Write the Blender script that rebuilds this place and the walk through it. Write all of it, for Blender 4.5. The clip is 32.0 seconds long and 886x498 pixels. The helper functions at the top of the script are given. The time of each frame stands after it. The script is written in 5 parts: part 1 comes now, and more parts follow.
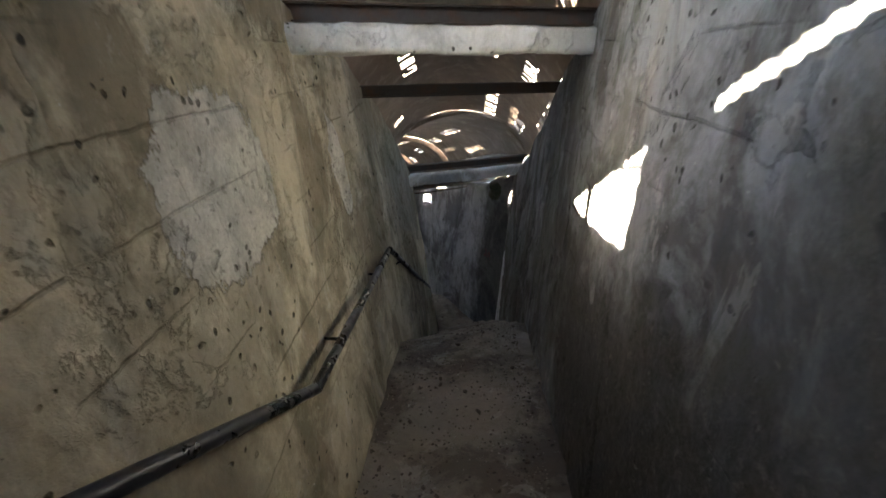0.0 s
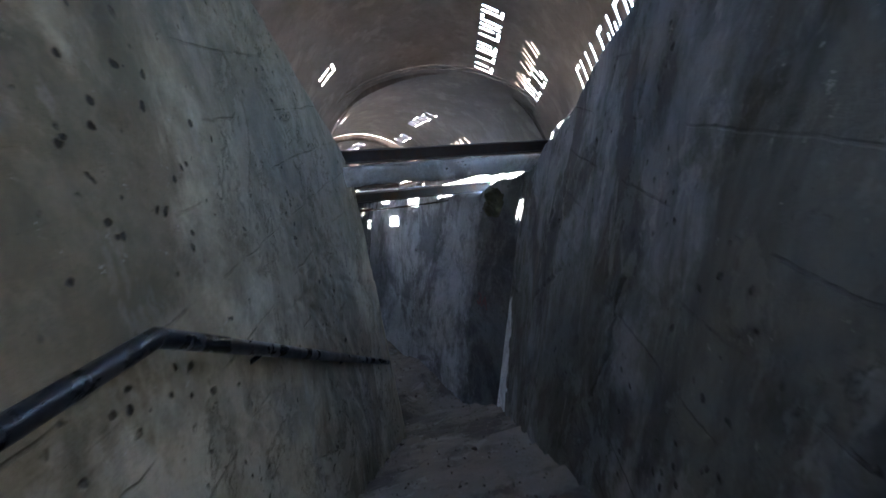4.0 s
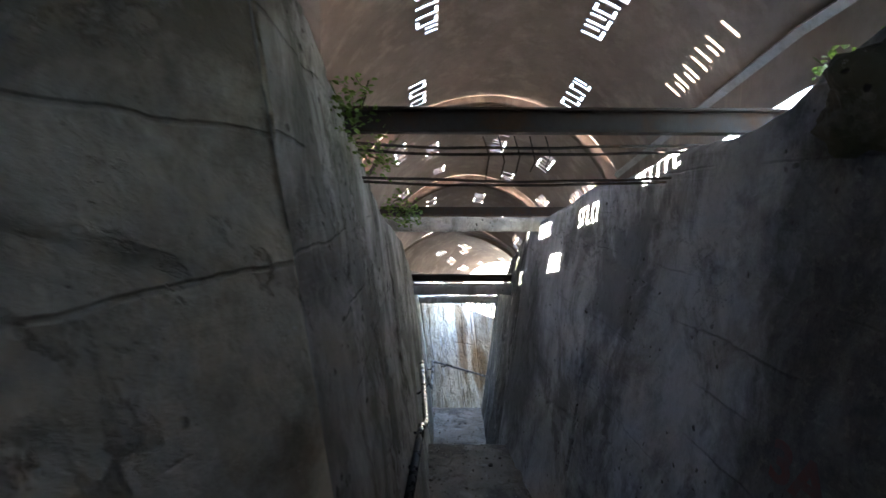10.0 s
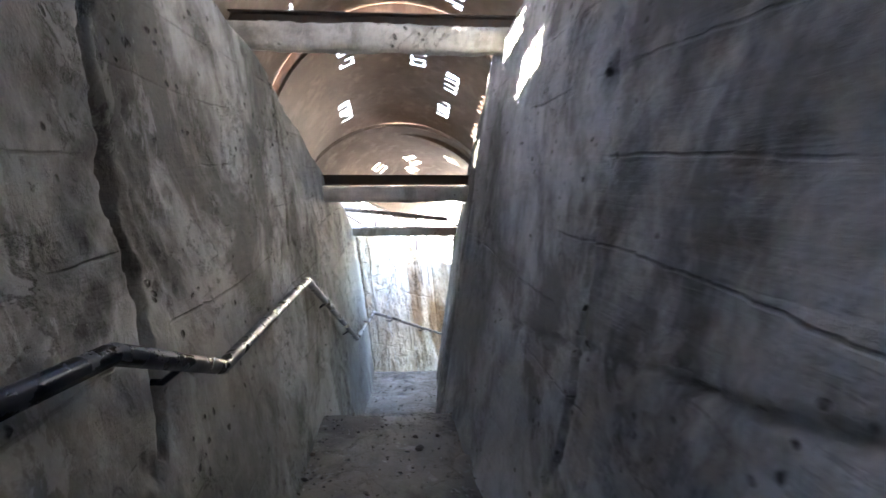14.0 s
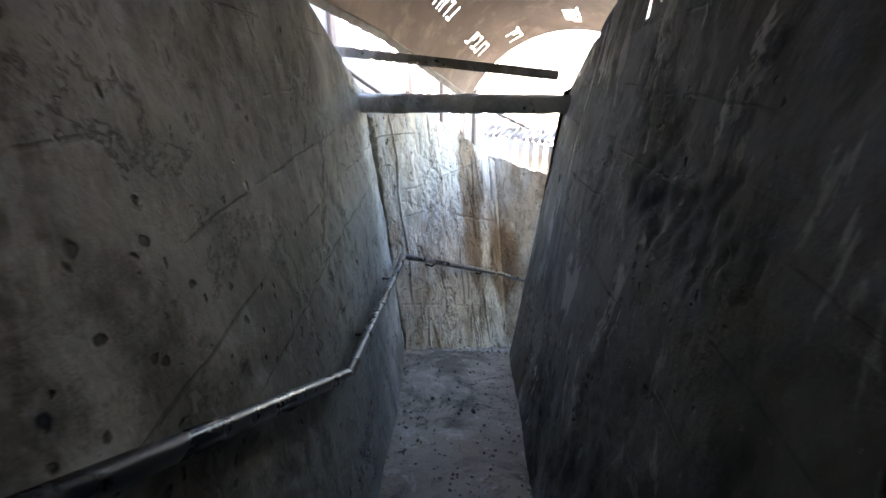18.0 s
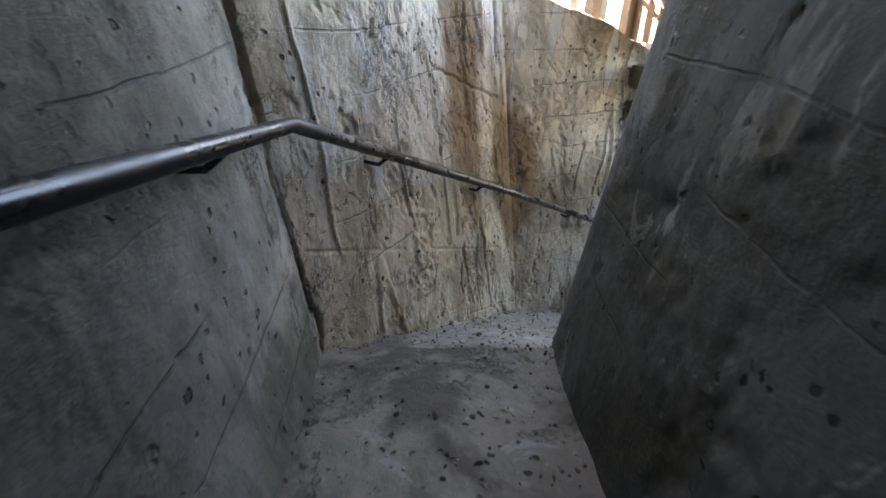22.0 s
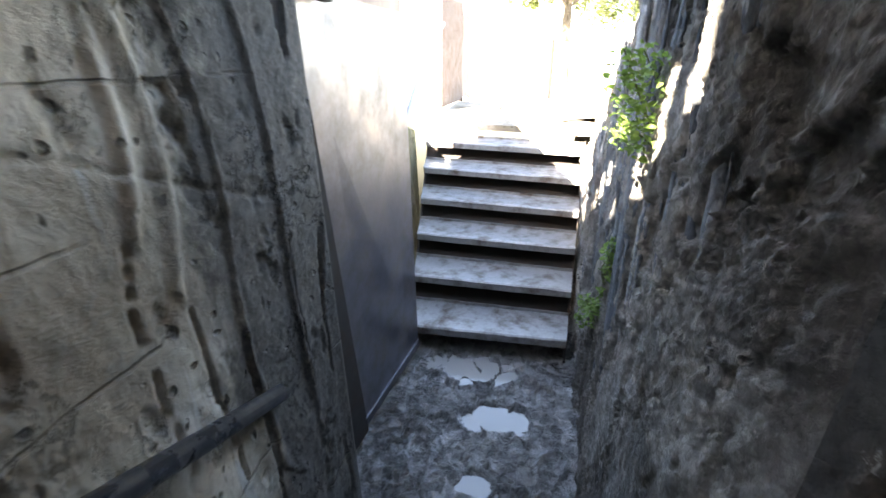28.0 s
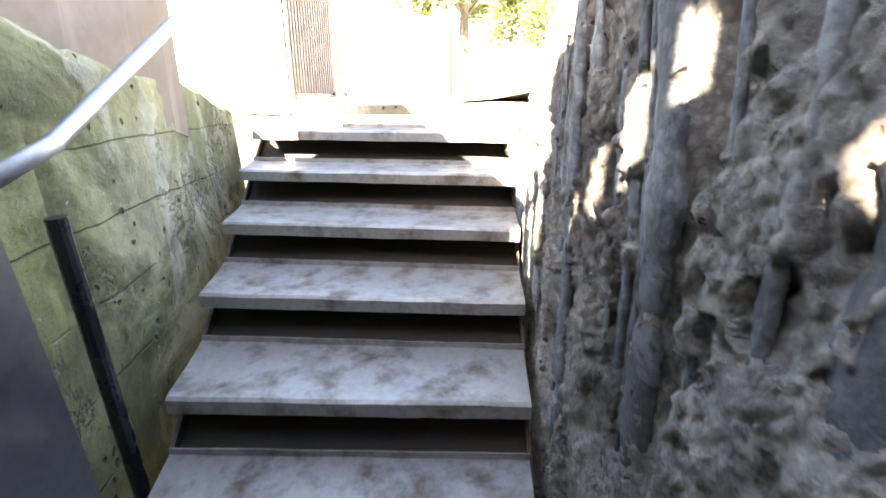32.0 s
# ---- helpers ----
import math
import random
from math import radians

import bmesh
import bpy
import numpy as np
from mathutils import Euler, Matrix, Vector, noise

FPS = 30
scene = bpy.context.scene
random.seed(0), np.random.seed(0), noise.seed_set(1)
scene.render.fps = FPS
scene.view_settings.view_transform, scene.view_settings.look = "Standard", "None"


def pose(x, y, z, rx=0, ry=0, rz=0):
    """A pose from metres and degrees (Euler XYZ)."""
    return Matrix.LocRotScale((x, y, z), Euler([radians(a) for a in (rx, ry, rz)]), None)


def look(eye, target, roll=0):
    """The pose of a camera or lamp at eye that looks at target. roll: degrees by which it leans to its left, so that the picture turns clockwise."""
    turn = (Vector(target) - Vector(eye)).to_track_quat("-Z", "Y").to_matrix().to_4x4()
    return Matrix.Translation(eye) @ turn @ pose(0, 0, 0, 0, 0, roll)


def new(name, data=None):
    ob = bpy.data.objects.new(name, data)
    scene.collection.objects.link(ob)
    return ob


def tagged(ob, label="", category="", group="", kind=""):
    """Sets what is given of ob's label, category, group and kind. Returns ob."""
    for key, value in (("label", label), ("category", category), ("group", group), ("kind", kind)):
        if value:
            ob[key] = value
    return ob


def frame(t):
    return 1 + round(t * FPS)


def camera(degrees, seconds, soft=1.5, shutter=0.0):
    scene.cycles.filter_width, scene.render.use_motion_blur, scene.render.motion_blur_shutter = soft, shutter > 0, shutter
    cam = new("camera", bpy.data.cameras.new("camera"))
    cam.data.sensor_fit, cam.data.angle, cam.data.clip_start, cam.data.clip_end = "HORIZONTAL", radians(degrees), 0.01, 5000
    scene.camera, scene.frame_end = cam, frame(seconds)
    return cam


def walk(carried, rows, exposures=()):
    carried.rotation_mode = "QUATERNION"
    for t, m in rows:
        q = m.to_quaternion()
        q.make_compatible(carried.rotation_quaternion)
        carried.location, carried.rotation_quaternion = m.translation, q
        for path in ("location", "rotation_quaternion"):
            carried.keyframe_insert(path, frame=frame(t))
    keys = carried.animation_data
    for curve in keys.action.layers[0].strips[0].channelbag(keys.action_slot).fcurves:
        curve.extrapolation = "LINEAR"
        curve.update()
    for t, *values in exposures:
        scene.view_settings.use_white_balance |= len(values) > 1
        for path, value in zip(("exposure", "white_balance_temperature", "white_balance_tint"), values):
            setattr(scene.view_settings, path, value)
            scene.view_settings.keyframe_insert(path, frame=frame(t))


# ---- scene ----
cam = camera(86.8, 32.0, 1.5, 0.3)
EXPOSURES = [(0.0, 6.35, 7500, 10), (2.0, 6.5, 6200, 10), (3.5, 6.6, 5800, 10), (4.5, 6.95, 5800, 10), (6.5, 6.4, 6900, 11), (8.0, 6.5, 7300, 12), (9.0, 6.35, 7000, 11), (10.0, 6.2, 6600, 12), (11.0, 5.9, 6200, 14), (12.0, 5.95, 6400, 14), (13.0, 7.15, 6800, 14), (14.0, 7.2, 6900, 16), (17.0, 6.4, 6900, 14), (19.0, 5.1, 7300, 15), (20.0, 5.0, 7800, 15), (21.0, 5.35, 8300, 16), (22.0, 5.6, 8500, 16), (23.0, 5.4, 8300, 15), (24.0, 5.45, 8300, 15), (27.0, 5.25, 7500, 14), (30.0, 4.9, 7500, 13), (32.0, 5.15, 8400, 16)]
PATH = [
    (0.0, (0.000, 0.000, 1.580), (0.000, 1.841, 0.799), 0.00),
    (0.5, (-0.038, 0.305, 1.399), (-0.041, 2.098, 0.513), 0.06),
    (1.0, (-0.057, 0.585, 1.280), (-0.023, 2.360, 0.360), 0.13),
    (1.5, (-0.029, 0.864, 1.110), (0.005, 2.628, 0.168), 0.13),
    (2.0, (-0.029, 1.153, 0.967), (0.009, 2.912, 0.015), 0.17),
    (2.5, (0.048, 1.453, 0.798), (0.105, 3.214, -0.150), 0.13),
    (3.0, (0.095, 1.783, 0.699), (0.159, 3.564, -0.208), 0.01),
    (3.5, (0.114, 2.259, 0.580), (0.192, 4.128, -0.126), 0.03),
    (4.0, (0.142, 2.769, 0.518), (0.218, 4.663, -0.119), -0.11),
    (4.5, (0.162, 3.183, 0.497), (0.242, 5.105, -0.050), -0.06),
    (6.5, (0.238, 4.270, 0.139), (0.305, 6.215, -0.321), 0.38),
    (7.0, (0.209, 4.550, 0.020), (0.276, 6.503, -0.405), 0.48),
    (7.5, (0.276, 4.809, -0.172), (0.343, 6.773, -0.543), 0.47),
    (8.0, (0.200, 5.019, -0.334), (0.163, 6.991, -0.664), 0.30),
    (8.5, (0.171, 5.209, -0.445), (-0.181, 7.152, -0.764), 0.31),
    (9.0, (0.190, 5.460, -0.583), (-0.474, 7.320, -0.895), -0.05),
    (9.5, (0.180, 5.704, -0.738), (-0.565, 7.537, -1.026), 0.14),
    (10.0, (0.266, 5.960, -0.888), (-0.469, 7.806, -1.119), 0.09),
    (10.5, (0.323, 6.190, -1.027), (-0.214, 8.107, -1.220), 0.25),
    (11.0, (0.361, 6.395, -1.176), (0.221, 8.383, -1.342), 0.66),
    (11.5, (0.466, 6.595, -1.385), (0.544, 8.586, -1.565), 0.72),
    (12.0, (0.503, 6.767, -1.468), (0.702, 8.742, -1.711), 0.77),
    (12.5, (0.456, 6.981, -1.569), (0.873, 8.921, -1.824), 0.74),
    (13.0, (0.342, 7.260, -1.739), (0.586, 9.225, -2.022), 0.27),
    (13.5, (0.200, 7.576, -1.894), (-0.137, 9.524, -2.200), 0.19),
    (14.0, (0.000, 7.932, -2.004), (-0.630, 9.802, -2.331), 0.14),
    (14.5, (-0.200, 8.323, -2.056), (-1.066, 10.079, -2.463), 0.15),
    (16.5, (-0.843, 9.767, -2.388), (-1.768, 11.462, -2.905), 0.00),
    (17.0, (-1.070, 10.165, -2.454), (-1.984, 11.867, -2.971), 0.01),
    (17.5, (-1.270, 10.510, -2.532), (-2.093, 12.234, -3.122), 0.00),
    (18.0, (-1.404, 10.853, -2.591), (-2.144, 12.558, -3.329), 0.14),
    (18.5, (-1.553, 11.087, -2.732), (-2.273, 12.764, -3.550), 0.10),
    (19.0, (-1.644, 11.292, -2.821), (-2.309, 12.944, -3.732), 0.34),
    (19.5, (-1.721, 11.530, -2.972), (-2.368, 13.159, -3.936), 0.21),
    (20.0, (-1.838, 11.763, -3.138), (-2.487, 13.382, -4.116), 0.26),
    (20.5, (-1.915, 12.019, -3.265), (-2.567, 13.629, -4.256), 0.32),
    (21.0, (-1.987, 12.266, -3.428), (-2.639, 13.876, -4.419), 0.32),
    (21.5, (-2.099, 12.530, -3.609), (-2.739, 14.145, -4.599), 0.43),
    (22.0, (-2.209, 12.884, -3.744), (-2.820, 14.521, -4.719), 0.42),
    (22.5, (-2.386, 13.227, -3.800), (-2.936, 14.905, -4.738), 0.62),
    (23.0, (-2.471, 13.575, -3.893), (-2.947, 15.284, -4.817), 0.68),
    (23.5, (-2.551, 13.913, -3.925), (-2.852, 15.662, -4.847), 0.72),
    (24.0, (-2.626, 14.205, -3.899), (-2.643, 15.990, -4.801), 0.83),
    (24.5, (-2.625, 14.434, -3.972), (-2.518, 16.234, -4.836), 0.71),
    (27.0, (-2.468, 15.587, -4.566), (-1.798, 17.290, -5.372), 0.57),
    (27.5, (-2.395, 15.799, -4.711), (-1.561, 17.442, -5.488), 0.54),
    (28.0, (-2.285, 15.962, -4.802), (-1.235, 17.481, -5.570), 0.38),
    (28.5, (-2.107, 16.154, -4.919), (-0.963, 17.608, -5.680), 0.38),
    (29.0, (-2.040, 16.282, -5.046), (-0.843, 17.696, -5.800), 0.39),
    (29.5, (-1.978, 16.456, -5.193), (-0.708, 17.795, -5.963), 0.38),
    (30.0, (-1.903, 16.550, -5.196), (-0.621, 17.848, -6.014), 0.37),
    (30.5, (-1.656, 16.672, -5.308), (-0.374, 17.972, -6.125), 0.26),
    (31.0, (-1.350, 16.880, -5.460), (-0.056, 18.186, -6.247), 0.06),
    (31.5, (-1.073, 17.046, -5.445), (0.241, 18.367, -6.173), 0.18),
    (32.0, (-0.975, 17.174, -5.414), (0.386, 18.502, -6.034), 0.14),
]
walk(cam, [(t, look(eye, target, roll)) for t, eye, target, roll in PATH], EXPOSURES)


# ---- world, sun ----
SUN_AZ, SUN_EL = radians(-103), radians(35)   # azimuth from +y towards +x
world = bpy.data.worlds.new("sky")
scene.world = world
world.use_nodes = True
wn = world.node_tree.nodes
sky = wn.new("ShaderNodeTexSky")
sky.sky_type = 'NISHITA'
sky.sun_disc = False
sky.sun_elevation = SUN_EL
sky.sun_rotation = SUN_AZ
world.node_tree.links.new(sky.outputs[0], wn["Background"].inputs[0])
wn["Background"].inputs[1].default_value = 0.08
sun = new("sun", bpy.data.lights.new("sun", 'SUN'))
sun.data.energy, sun.data.angle, sun.data.color = 5.0, radians(0.5), (1.0, 0.95, 0.86)
sv = Vector((math.sin(SUN_AZ) * math.cos(SUN_EL), math.cos(SUN_AZ) * math.cos(SUN_EL), math.sin(SUN_EL)))
sun.matrix_world = look(sv * 60, (0, 0, 0))


# ---- materials ----
class Nodes:
    """A small helper for building node materials."""

    def __init__(self, name, rough=0.9, metal=0.0):
        self.mat = bpy.data.materials.new(name)
        self.mat.use_nodes = True
        self.t = self.mat.node_tree
        self.bsdf = self.t.nodes["Principled BSDF"]
        self.bsdf.inputs["Roughness"].default_value = rough
        self.bsdf.inputs["Metallic"].default_value = metal
        self.co = self.t.nodes.new("ShaderNodeTexCoord").outputs["Object"]

    def put(self, sock, v):
        if isinstance(v, bpy.types.NodeSocket):
            self.t.links.new(v, sock)
        elif isinstance(v, (tuple, list)) and len(v) == 3 and sock.type == 'RGBA':
            sock.default_value = (*v, 1)
        else:
            sock.default_value = v

    def stretch(self, sx, sy, sz, off=0.0):
        n = self.t.nodes.new("ShaderNodeMapping")
        self.put(n.inputs["Vector"], self.co)
        n.inputs["Scale"].default_value = (sx, sy, sz)
        n.inputs["Location"].default_value = (off, off * 1.7, off * 0.6)
        return n.outputs[0]

    def noise(self, scale, detail=6, rough=0.6, co=None, dist=0.0):
        n = self.t.nodes.new("ShaderNodeTexNoise")
        self.put(n.inputs["Vector"], co or self.co)
        n.inputs["Scale"].default_value = scale
        n.inputs["Detail"].default_value = detail
        n.inputs["Roughness"].default_value = rough
        n.inputs["Distortion"].default_value = dist
        return n.outputs[0]

    def voronoi(self, scale, co=None, feature='F1'):
        n = self.t.nodes.new("ShaderNodeTexVoronoi")
        n.feature = feature
        self.put(n.inputs["Vector"], co or self.co)
        n.inputs["Scale"].default_value = scale
        return n.outputs["Distance"]

    def ramp(self, v, a, b, lo=0.0, hi=1.0):
        n = self.t.nodes.new("ShaderNodeMapRange")
        n.clamp = True
        self.put(n.inputs[0], v)
        for i, x in enumerate((a, b, lo, hi)):
            n.inputs[i + 1].default_value = x
        return n.outputs[0]

    def math(self, op, a, b=0.0):
        n = self.t.nodes.new("ShaderNodeMath")
        n.operation = op
        self.put(n.inputs[0], a)
        self.put(n.inputs[1], b)
        return n.outputs[0]

    def mix(self, f, a, b, mode='MIX'):
        n = self.t.nodes.new("ShaderNodeMix")
        n.data_type = 'RGBA'
        n.blend_type = mode
        self.put(n.inputs["Factor"], f)
        self.put(n.inputs["A"], a)
        self.put(n.inputs["B"], b)
        return n.outputs["Result"]

    def xyz(self):
        n = self.t.nodes.new("ShaderNodeSeparateXYZ")
        self.put(n.inputs[0], self.co)
        return n.outputs

    def bump(self, height, strength=0.5, dist=0.01, prev=None):
        n = self.t.nodes.new("ShaderNodeBump")
        n.inputs["Strength"].default_value = strength
        n.inputs["Distance"].default_value = dist
        self.put(n.inputs["Height"], height)
        if prev:
            self.put(n.inputs["Normal"], prev)
        return n.outputs[0]

    def done(self, color, normal=None, rough=None):
        self.put(self.bsdf.inputs["Base Color"], color)
        if normal:
            self.put(self.bsdf.inputs["Normal"], normal)
        if rough:
            self.put(self.bsdf.inputs["Roughness"], rough)
        return self.mat


def concrete(name, base, warm, dark, moss=0.3, streak=0.5, pits=1.0, white=0.3, brown=0.0, seed=0.0, patches=(), boards=0.5, speck=0.3, drips=0.0, grit=0.0):
    """Old board-formed concrete: blotches, run-off streaks, pits, hairline cracks, board seams, damp, lime and
    rust-brown wash.
    patches: (x, y, z, reach along y, reach up, colour, softness) of plaster repairs, paint, stains, darker areas and
    painted-in shade."""
    n = Nodes(name, 0.93)
    base, warm, dark = (tuple(c * k for c in q) for q, k in ((base, 0.72), (warm, 0.72), (dark, 0.62)))
    wob = n.t.nodes.new("ShaderNodeTexNoise")
    n.put(wob.inputs["Vector"], n.stretch(1, 1, 1, seed + 2))
    wob.inputs["Scale"].default_value, wob.inputs["Detail"].default_value = 7.0, 4.0
    va = n.t.nodes.new("ShaderNodeVectorMath")
    va.operation = 'MULTIPLY_ADD'
    n.put(va.inputs[0], wob.outputs["Color"])
    va.inputs[1].default_value = (0.09, 0.09, 0.09)
    n.put(va.inputs[2], n.stretch(1, 1, 1, seed))
    warped = va.outputs[0]
    big = n.noise(0.7, 7, 0.62, n.stretch(1, 1, 0.8, seed), 0.6)
    dirt = n.noise(1.25, 10, 0.68, n.stretch(1, 1, 0.75, seed + 3), 0.5)
    mid = n.noise(5.2, 9, 0.72, n.stretch(1, 1, 0.8, seed + 5), 0.3)
    fine = n.noise(52, 6, 0.72)
    col = n.mix(n.ramp(big, 0.42, 0.58), base, warm)
    col = n.mix(n.ramp(dirt, 0.48, 0.56, 0, 0.85), col, dark)
    col = n.mix(n.ramp(mid, 0.50, 0.68, 0, 0.38), col, tuple(c * 0.6 for c in dark))
    run = n.noise(1.5, 9, 0.66, n.stretch(1.2, 1.2, 0.5, seed + 7), 0.9)
    col = n.mix(n.ramp(run, 0.45 if streak > 0.85 else 0.50, 0.54 if streak > 0.85 else 0.63, 0, streak), col, tuple(c * 0.28 for c in dark))
    if brown:
        run2 = n.noise(2.7, 8, 0.66, n.stretch(1.3, 1.3, 0.2, seed + 11), 0.4)
        col = n.mix(n.ramp(run2, 0.48, 0.66, 0, brown), col, (0.20, 0.13, 0.07))
    lime = n.noise(2.8, 9, 0.7, n.stretch(1.2, 1.2, 0.45, seed + 17), 0.6)
    col = n.mix(n.ramp(lime, 0.575, 0.60, 0, white), col, (0.58, 0.57, 0.54))
    if drips:
        dr = n.noise(1.0, 5, 0.6, n.stretch(8, 8, 0.55, seed + 37), 0.5)
        dm = n.math('MULTIPLY', n.ramp(dr, 0.565, 0.60), n.ramp(big, 0.44, 0.54))
        col = n.mix(n.math('MULTIPLY', dm, drips), col, (0.47, 0.475, 0.46))
        drk = n.math('MULTIPLY', n.ramp(dr, 0.535, 0.56), n.ramp(dr, 0.56, 0.57, 1, 0))
        col = n.mix(n.math('MULTIPLY', drk, 0.6 * drips), col, (0.07, 0.06, 0.045))
    mo = n.noise(0.95, 10, 0.72, n.stretch(1, 1, 0.9, seed + 23))
    col = n.mix(n.ramp(mo, 0.49, 0.56, 0, moss), col, (0.045, 0.045, 0.022))
    spots = n.noise(19, 5, 0.75, n.stretch(1, 1, 1, seed + 51))
    col = n.mix(n.ramp(spots, 0.655, 0.70, 0, speck), col, (0.6, 0.58, 0.53))
    col = n.mix(n.ramp(spots, 0.29, 0.34, speck * 1.6, 0), col, (0.04, 0.038, 0.033))
    col = n.mix(n.ramp(fine, 0.42, 0.72, 0, 0.16), col, (0.06, 0.056, 0.048))
    pit = n.voronoi(15, warped)
    pm = n.ramp(pit, 0.13, 0.20, 1, 0)
    pm = n.math('MULTIPLY', pm, n.ramp(n.noise(2.2, 5, 0.65, n.stretch(1, 1, 1, seed + 31)), 0.50, 0.56))
    pit2 = n.ramp(n.voronoi(6.5, warped), 0.04, 0.08, 1, 0)
    pm = n.math('MAXIMUM', pm, n.math('MULTIPLY', pit2, n.ramp(mid, 0.47, 0.52)))
    col = n.mix(n.math('MULTIPLY', pm, 0.85), col, (0.018, 0.016, 0.013))
    h = n.math('ADD', n.math('MULTIPLY', fine, 0.14), n.math('MULTIPLY', mid, 0.8))
    h = n.math('ADD', h, n.math('MULTIPLY', spots, 0.28))
    if grit:
        gr = n.voronoi(42, warped)
        h = n.math('ADD', h, n.math('MULTIPLY', n.ramp(gr, 0.05, 0.5, 1, 0), 0.22 * grit))
        h = n.math('ADD', h, n.math('MULTIPLY', n.noise(26, 8, 0.75, n.stretch(1, 1, 1, seed)), 0.9 * grit))
        h = n.math('ADD', h, n.math('MULTIPLY', n.noise(85, 5, 0.7), 0.7 * grit))
        col = n.mix(n.ramp(gr, 0.42, 0.62, 0, 0.35), col, tuple(c * 0.3 for c in dark))
    # shallow spalls with crisp rims
    sp = n.ramp(n.noise(1.9, 10, 0.74, n.stretch(1, 1, 0.8, seed + 61), 0.4), 0.555, 0.575)
    h = n.math('SUBTRACT', h, n.math('MULTIPLY', sp, 0.55))
    col = n.mix(n.math('MULTIPLY', sp, 0.35), col, tuple(c * 0.8 for c in warm))
    if boards:
        grain = n.noise(7, 4, 0.55, n.stretch(0.4, 0.4, 6, seed), 0.5)
        h = n.math('ADD', h, n.math('MULTIPLY', n.math('MULTIPLY', grain, boards * 0.4), n.ramp(dirt, 0.40, 0.52)))
        z = n.math('ADD', n.xyz()[2], n.math('MULTIPLY', n.noise(1.1, 5, 0.6, n.stretch(1, 1, 0.1, seed)), 0.10))
        seam = n.ramp(n.math('PINGPONG', z, 0.12), 0.002, 0.006, 1, 0)
        seam = n.math('MULTIPLY', seam, n.ramp(n.noise(1.6, 4, 0.6, n.stretch(1, 1, 2.5, seed + 71)), 0.48, 0.56))
        h = n.math('SUBTRACT', h, n.math('MULTIPLY', seam, 0.4))
        col = n.mix(n.math('MULTIPLY', seam, 0.22), col, tuple(c * 0.4 for c in dark))
    h = n.math('SUBTRACT', h, n.math('MULTIPLY', pm, 1.2 * pits))
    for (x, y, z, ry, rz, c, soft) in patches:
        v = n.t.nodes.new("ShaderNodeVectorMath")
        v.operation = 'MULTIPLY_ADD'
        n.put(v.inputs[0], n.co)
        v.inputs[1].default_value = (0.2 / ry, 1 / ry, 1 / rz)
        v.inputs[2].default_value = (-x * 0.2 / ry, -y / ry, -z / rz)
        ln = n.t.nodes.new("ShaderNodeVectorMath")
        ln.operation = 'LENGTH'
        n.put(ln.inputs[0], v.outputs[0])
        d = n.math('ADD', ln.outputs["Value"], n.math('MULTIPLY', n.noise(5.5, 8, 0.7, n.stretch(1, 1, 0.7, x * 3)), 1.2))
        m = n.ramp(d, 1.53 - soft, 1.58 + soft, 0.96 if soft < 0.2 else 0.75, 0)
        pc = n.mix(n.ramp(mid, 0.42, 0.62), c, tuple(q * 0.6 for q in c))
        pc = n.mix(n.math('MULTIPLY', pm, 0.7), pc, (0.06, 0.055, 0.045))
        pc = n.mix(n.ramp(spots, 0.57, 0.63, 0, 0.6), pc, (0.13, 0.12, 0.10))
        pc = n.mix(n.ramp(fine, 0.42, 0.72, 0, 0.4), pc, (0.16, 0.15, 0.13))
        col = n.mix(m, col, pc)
        if soft < 0.1:
            h = n.math('ADD', h, n.math('MULTIPLY', m, 0.6))
    nb = n.bump(h, 1.0, 0.02)
    nb = n.bump(n.noise(120, 3, 0.6), 0.1, 0.002, nb)
    return n.done(col, nb, n.ramp(mid, 0.3, 0.8, 0.98, 0.72))


# Two plaster patches, then four that darken the near, upper and far parts.
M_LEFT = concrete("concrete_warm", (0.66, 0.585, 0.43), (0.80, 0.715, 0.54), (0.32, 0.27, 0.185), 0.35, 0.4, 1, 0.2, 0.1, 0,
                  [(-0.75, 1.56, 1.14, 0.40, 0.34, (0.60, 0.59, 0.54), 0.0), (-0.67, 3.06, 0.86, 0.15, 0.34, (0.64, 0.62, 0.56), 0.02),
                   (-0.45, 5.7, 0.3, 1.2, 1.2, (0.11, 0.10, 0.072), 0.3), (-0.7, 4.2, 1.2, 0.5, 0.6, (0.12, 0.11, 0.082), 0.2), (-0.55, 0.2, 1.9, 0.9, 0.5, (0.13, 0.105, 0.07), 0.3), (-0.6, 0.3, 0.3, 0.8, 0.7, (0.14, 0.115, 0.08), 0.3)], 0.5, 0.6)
# First three patches put shade into the colour at the foot and far end.
M_LEFT2 = concrete("concrete_brown_grey", (0.42, 0.405, 0.36), (0.54, 0.52, 0.47), (0.15, 0.137, 0.115), 0.35, 0.5, 1.2, 0.3, 0.12, 20,
                   [(-2.6, 12.6, -3.7, 1.25, 1.4, (0.05, 0.049, 0.044), 0.3), (-2.9, 13.4, -3.2, 0.35, 0.8, (0.07, 0.066, 0.058), 0.2), (-1.0, 8.6, -3.25, 0.9, 0.55, (0.06, 0.055, 0.045), 0.3), (-1.6, 10.1, -2.9, 0.35, 0.35, (0.50, 0.50, 0.48), 0.12)], 0.5)
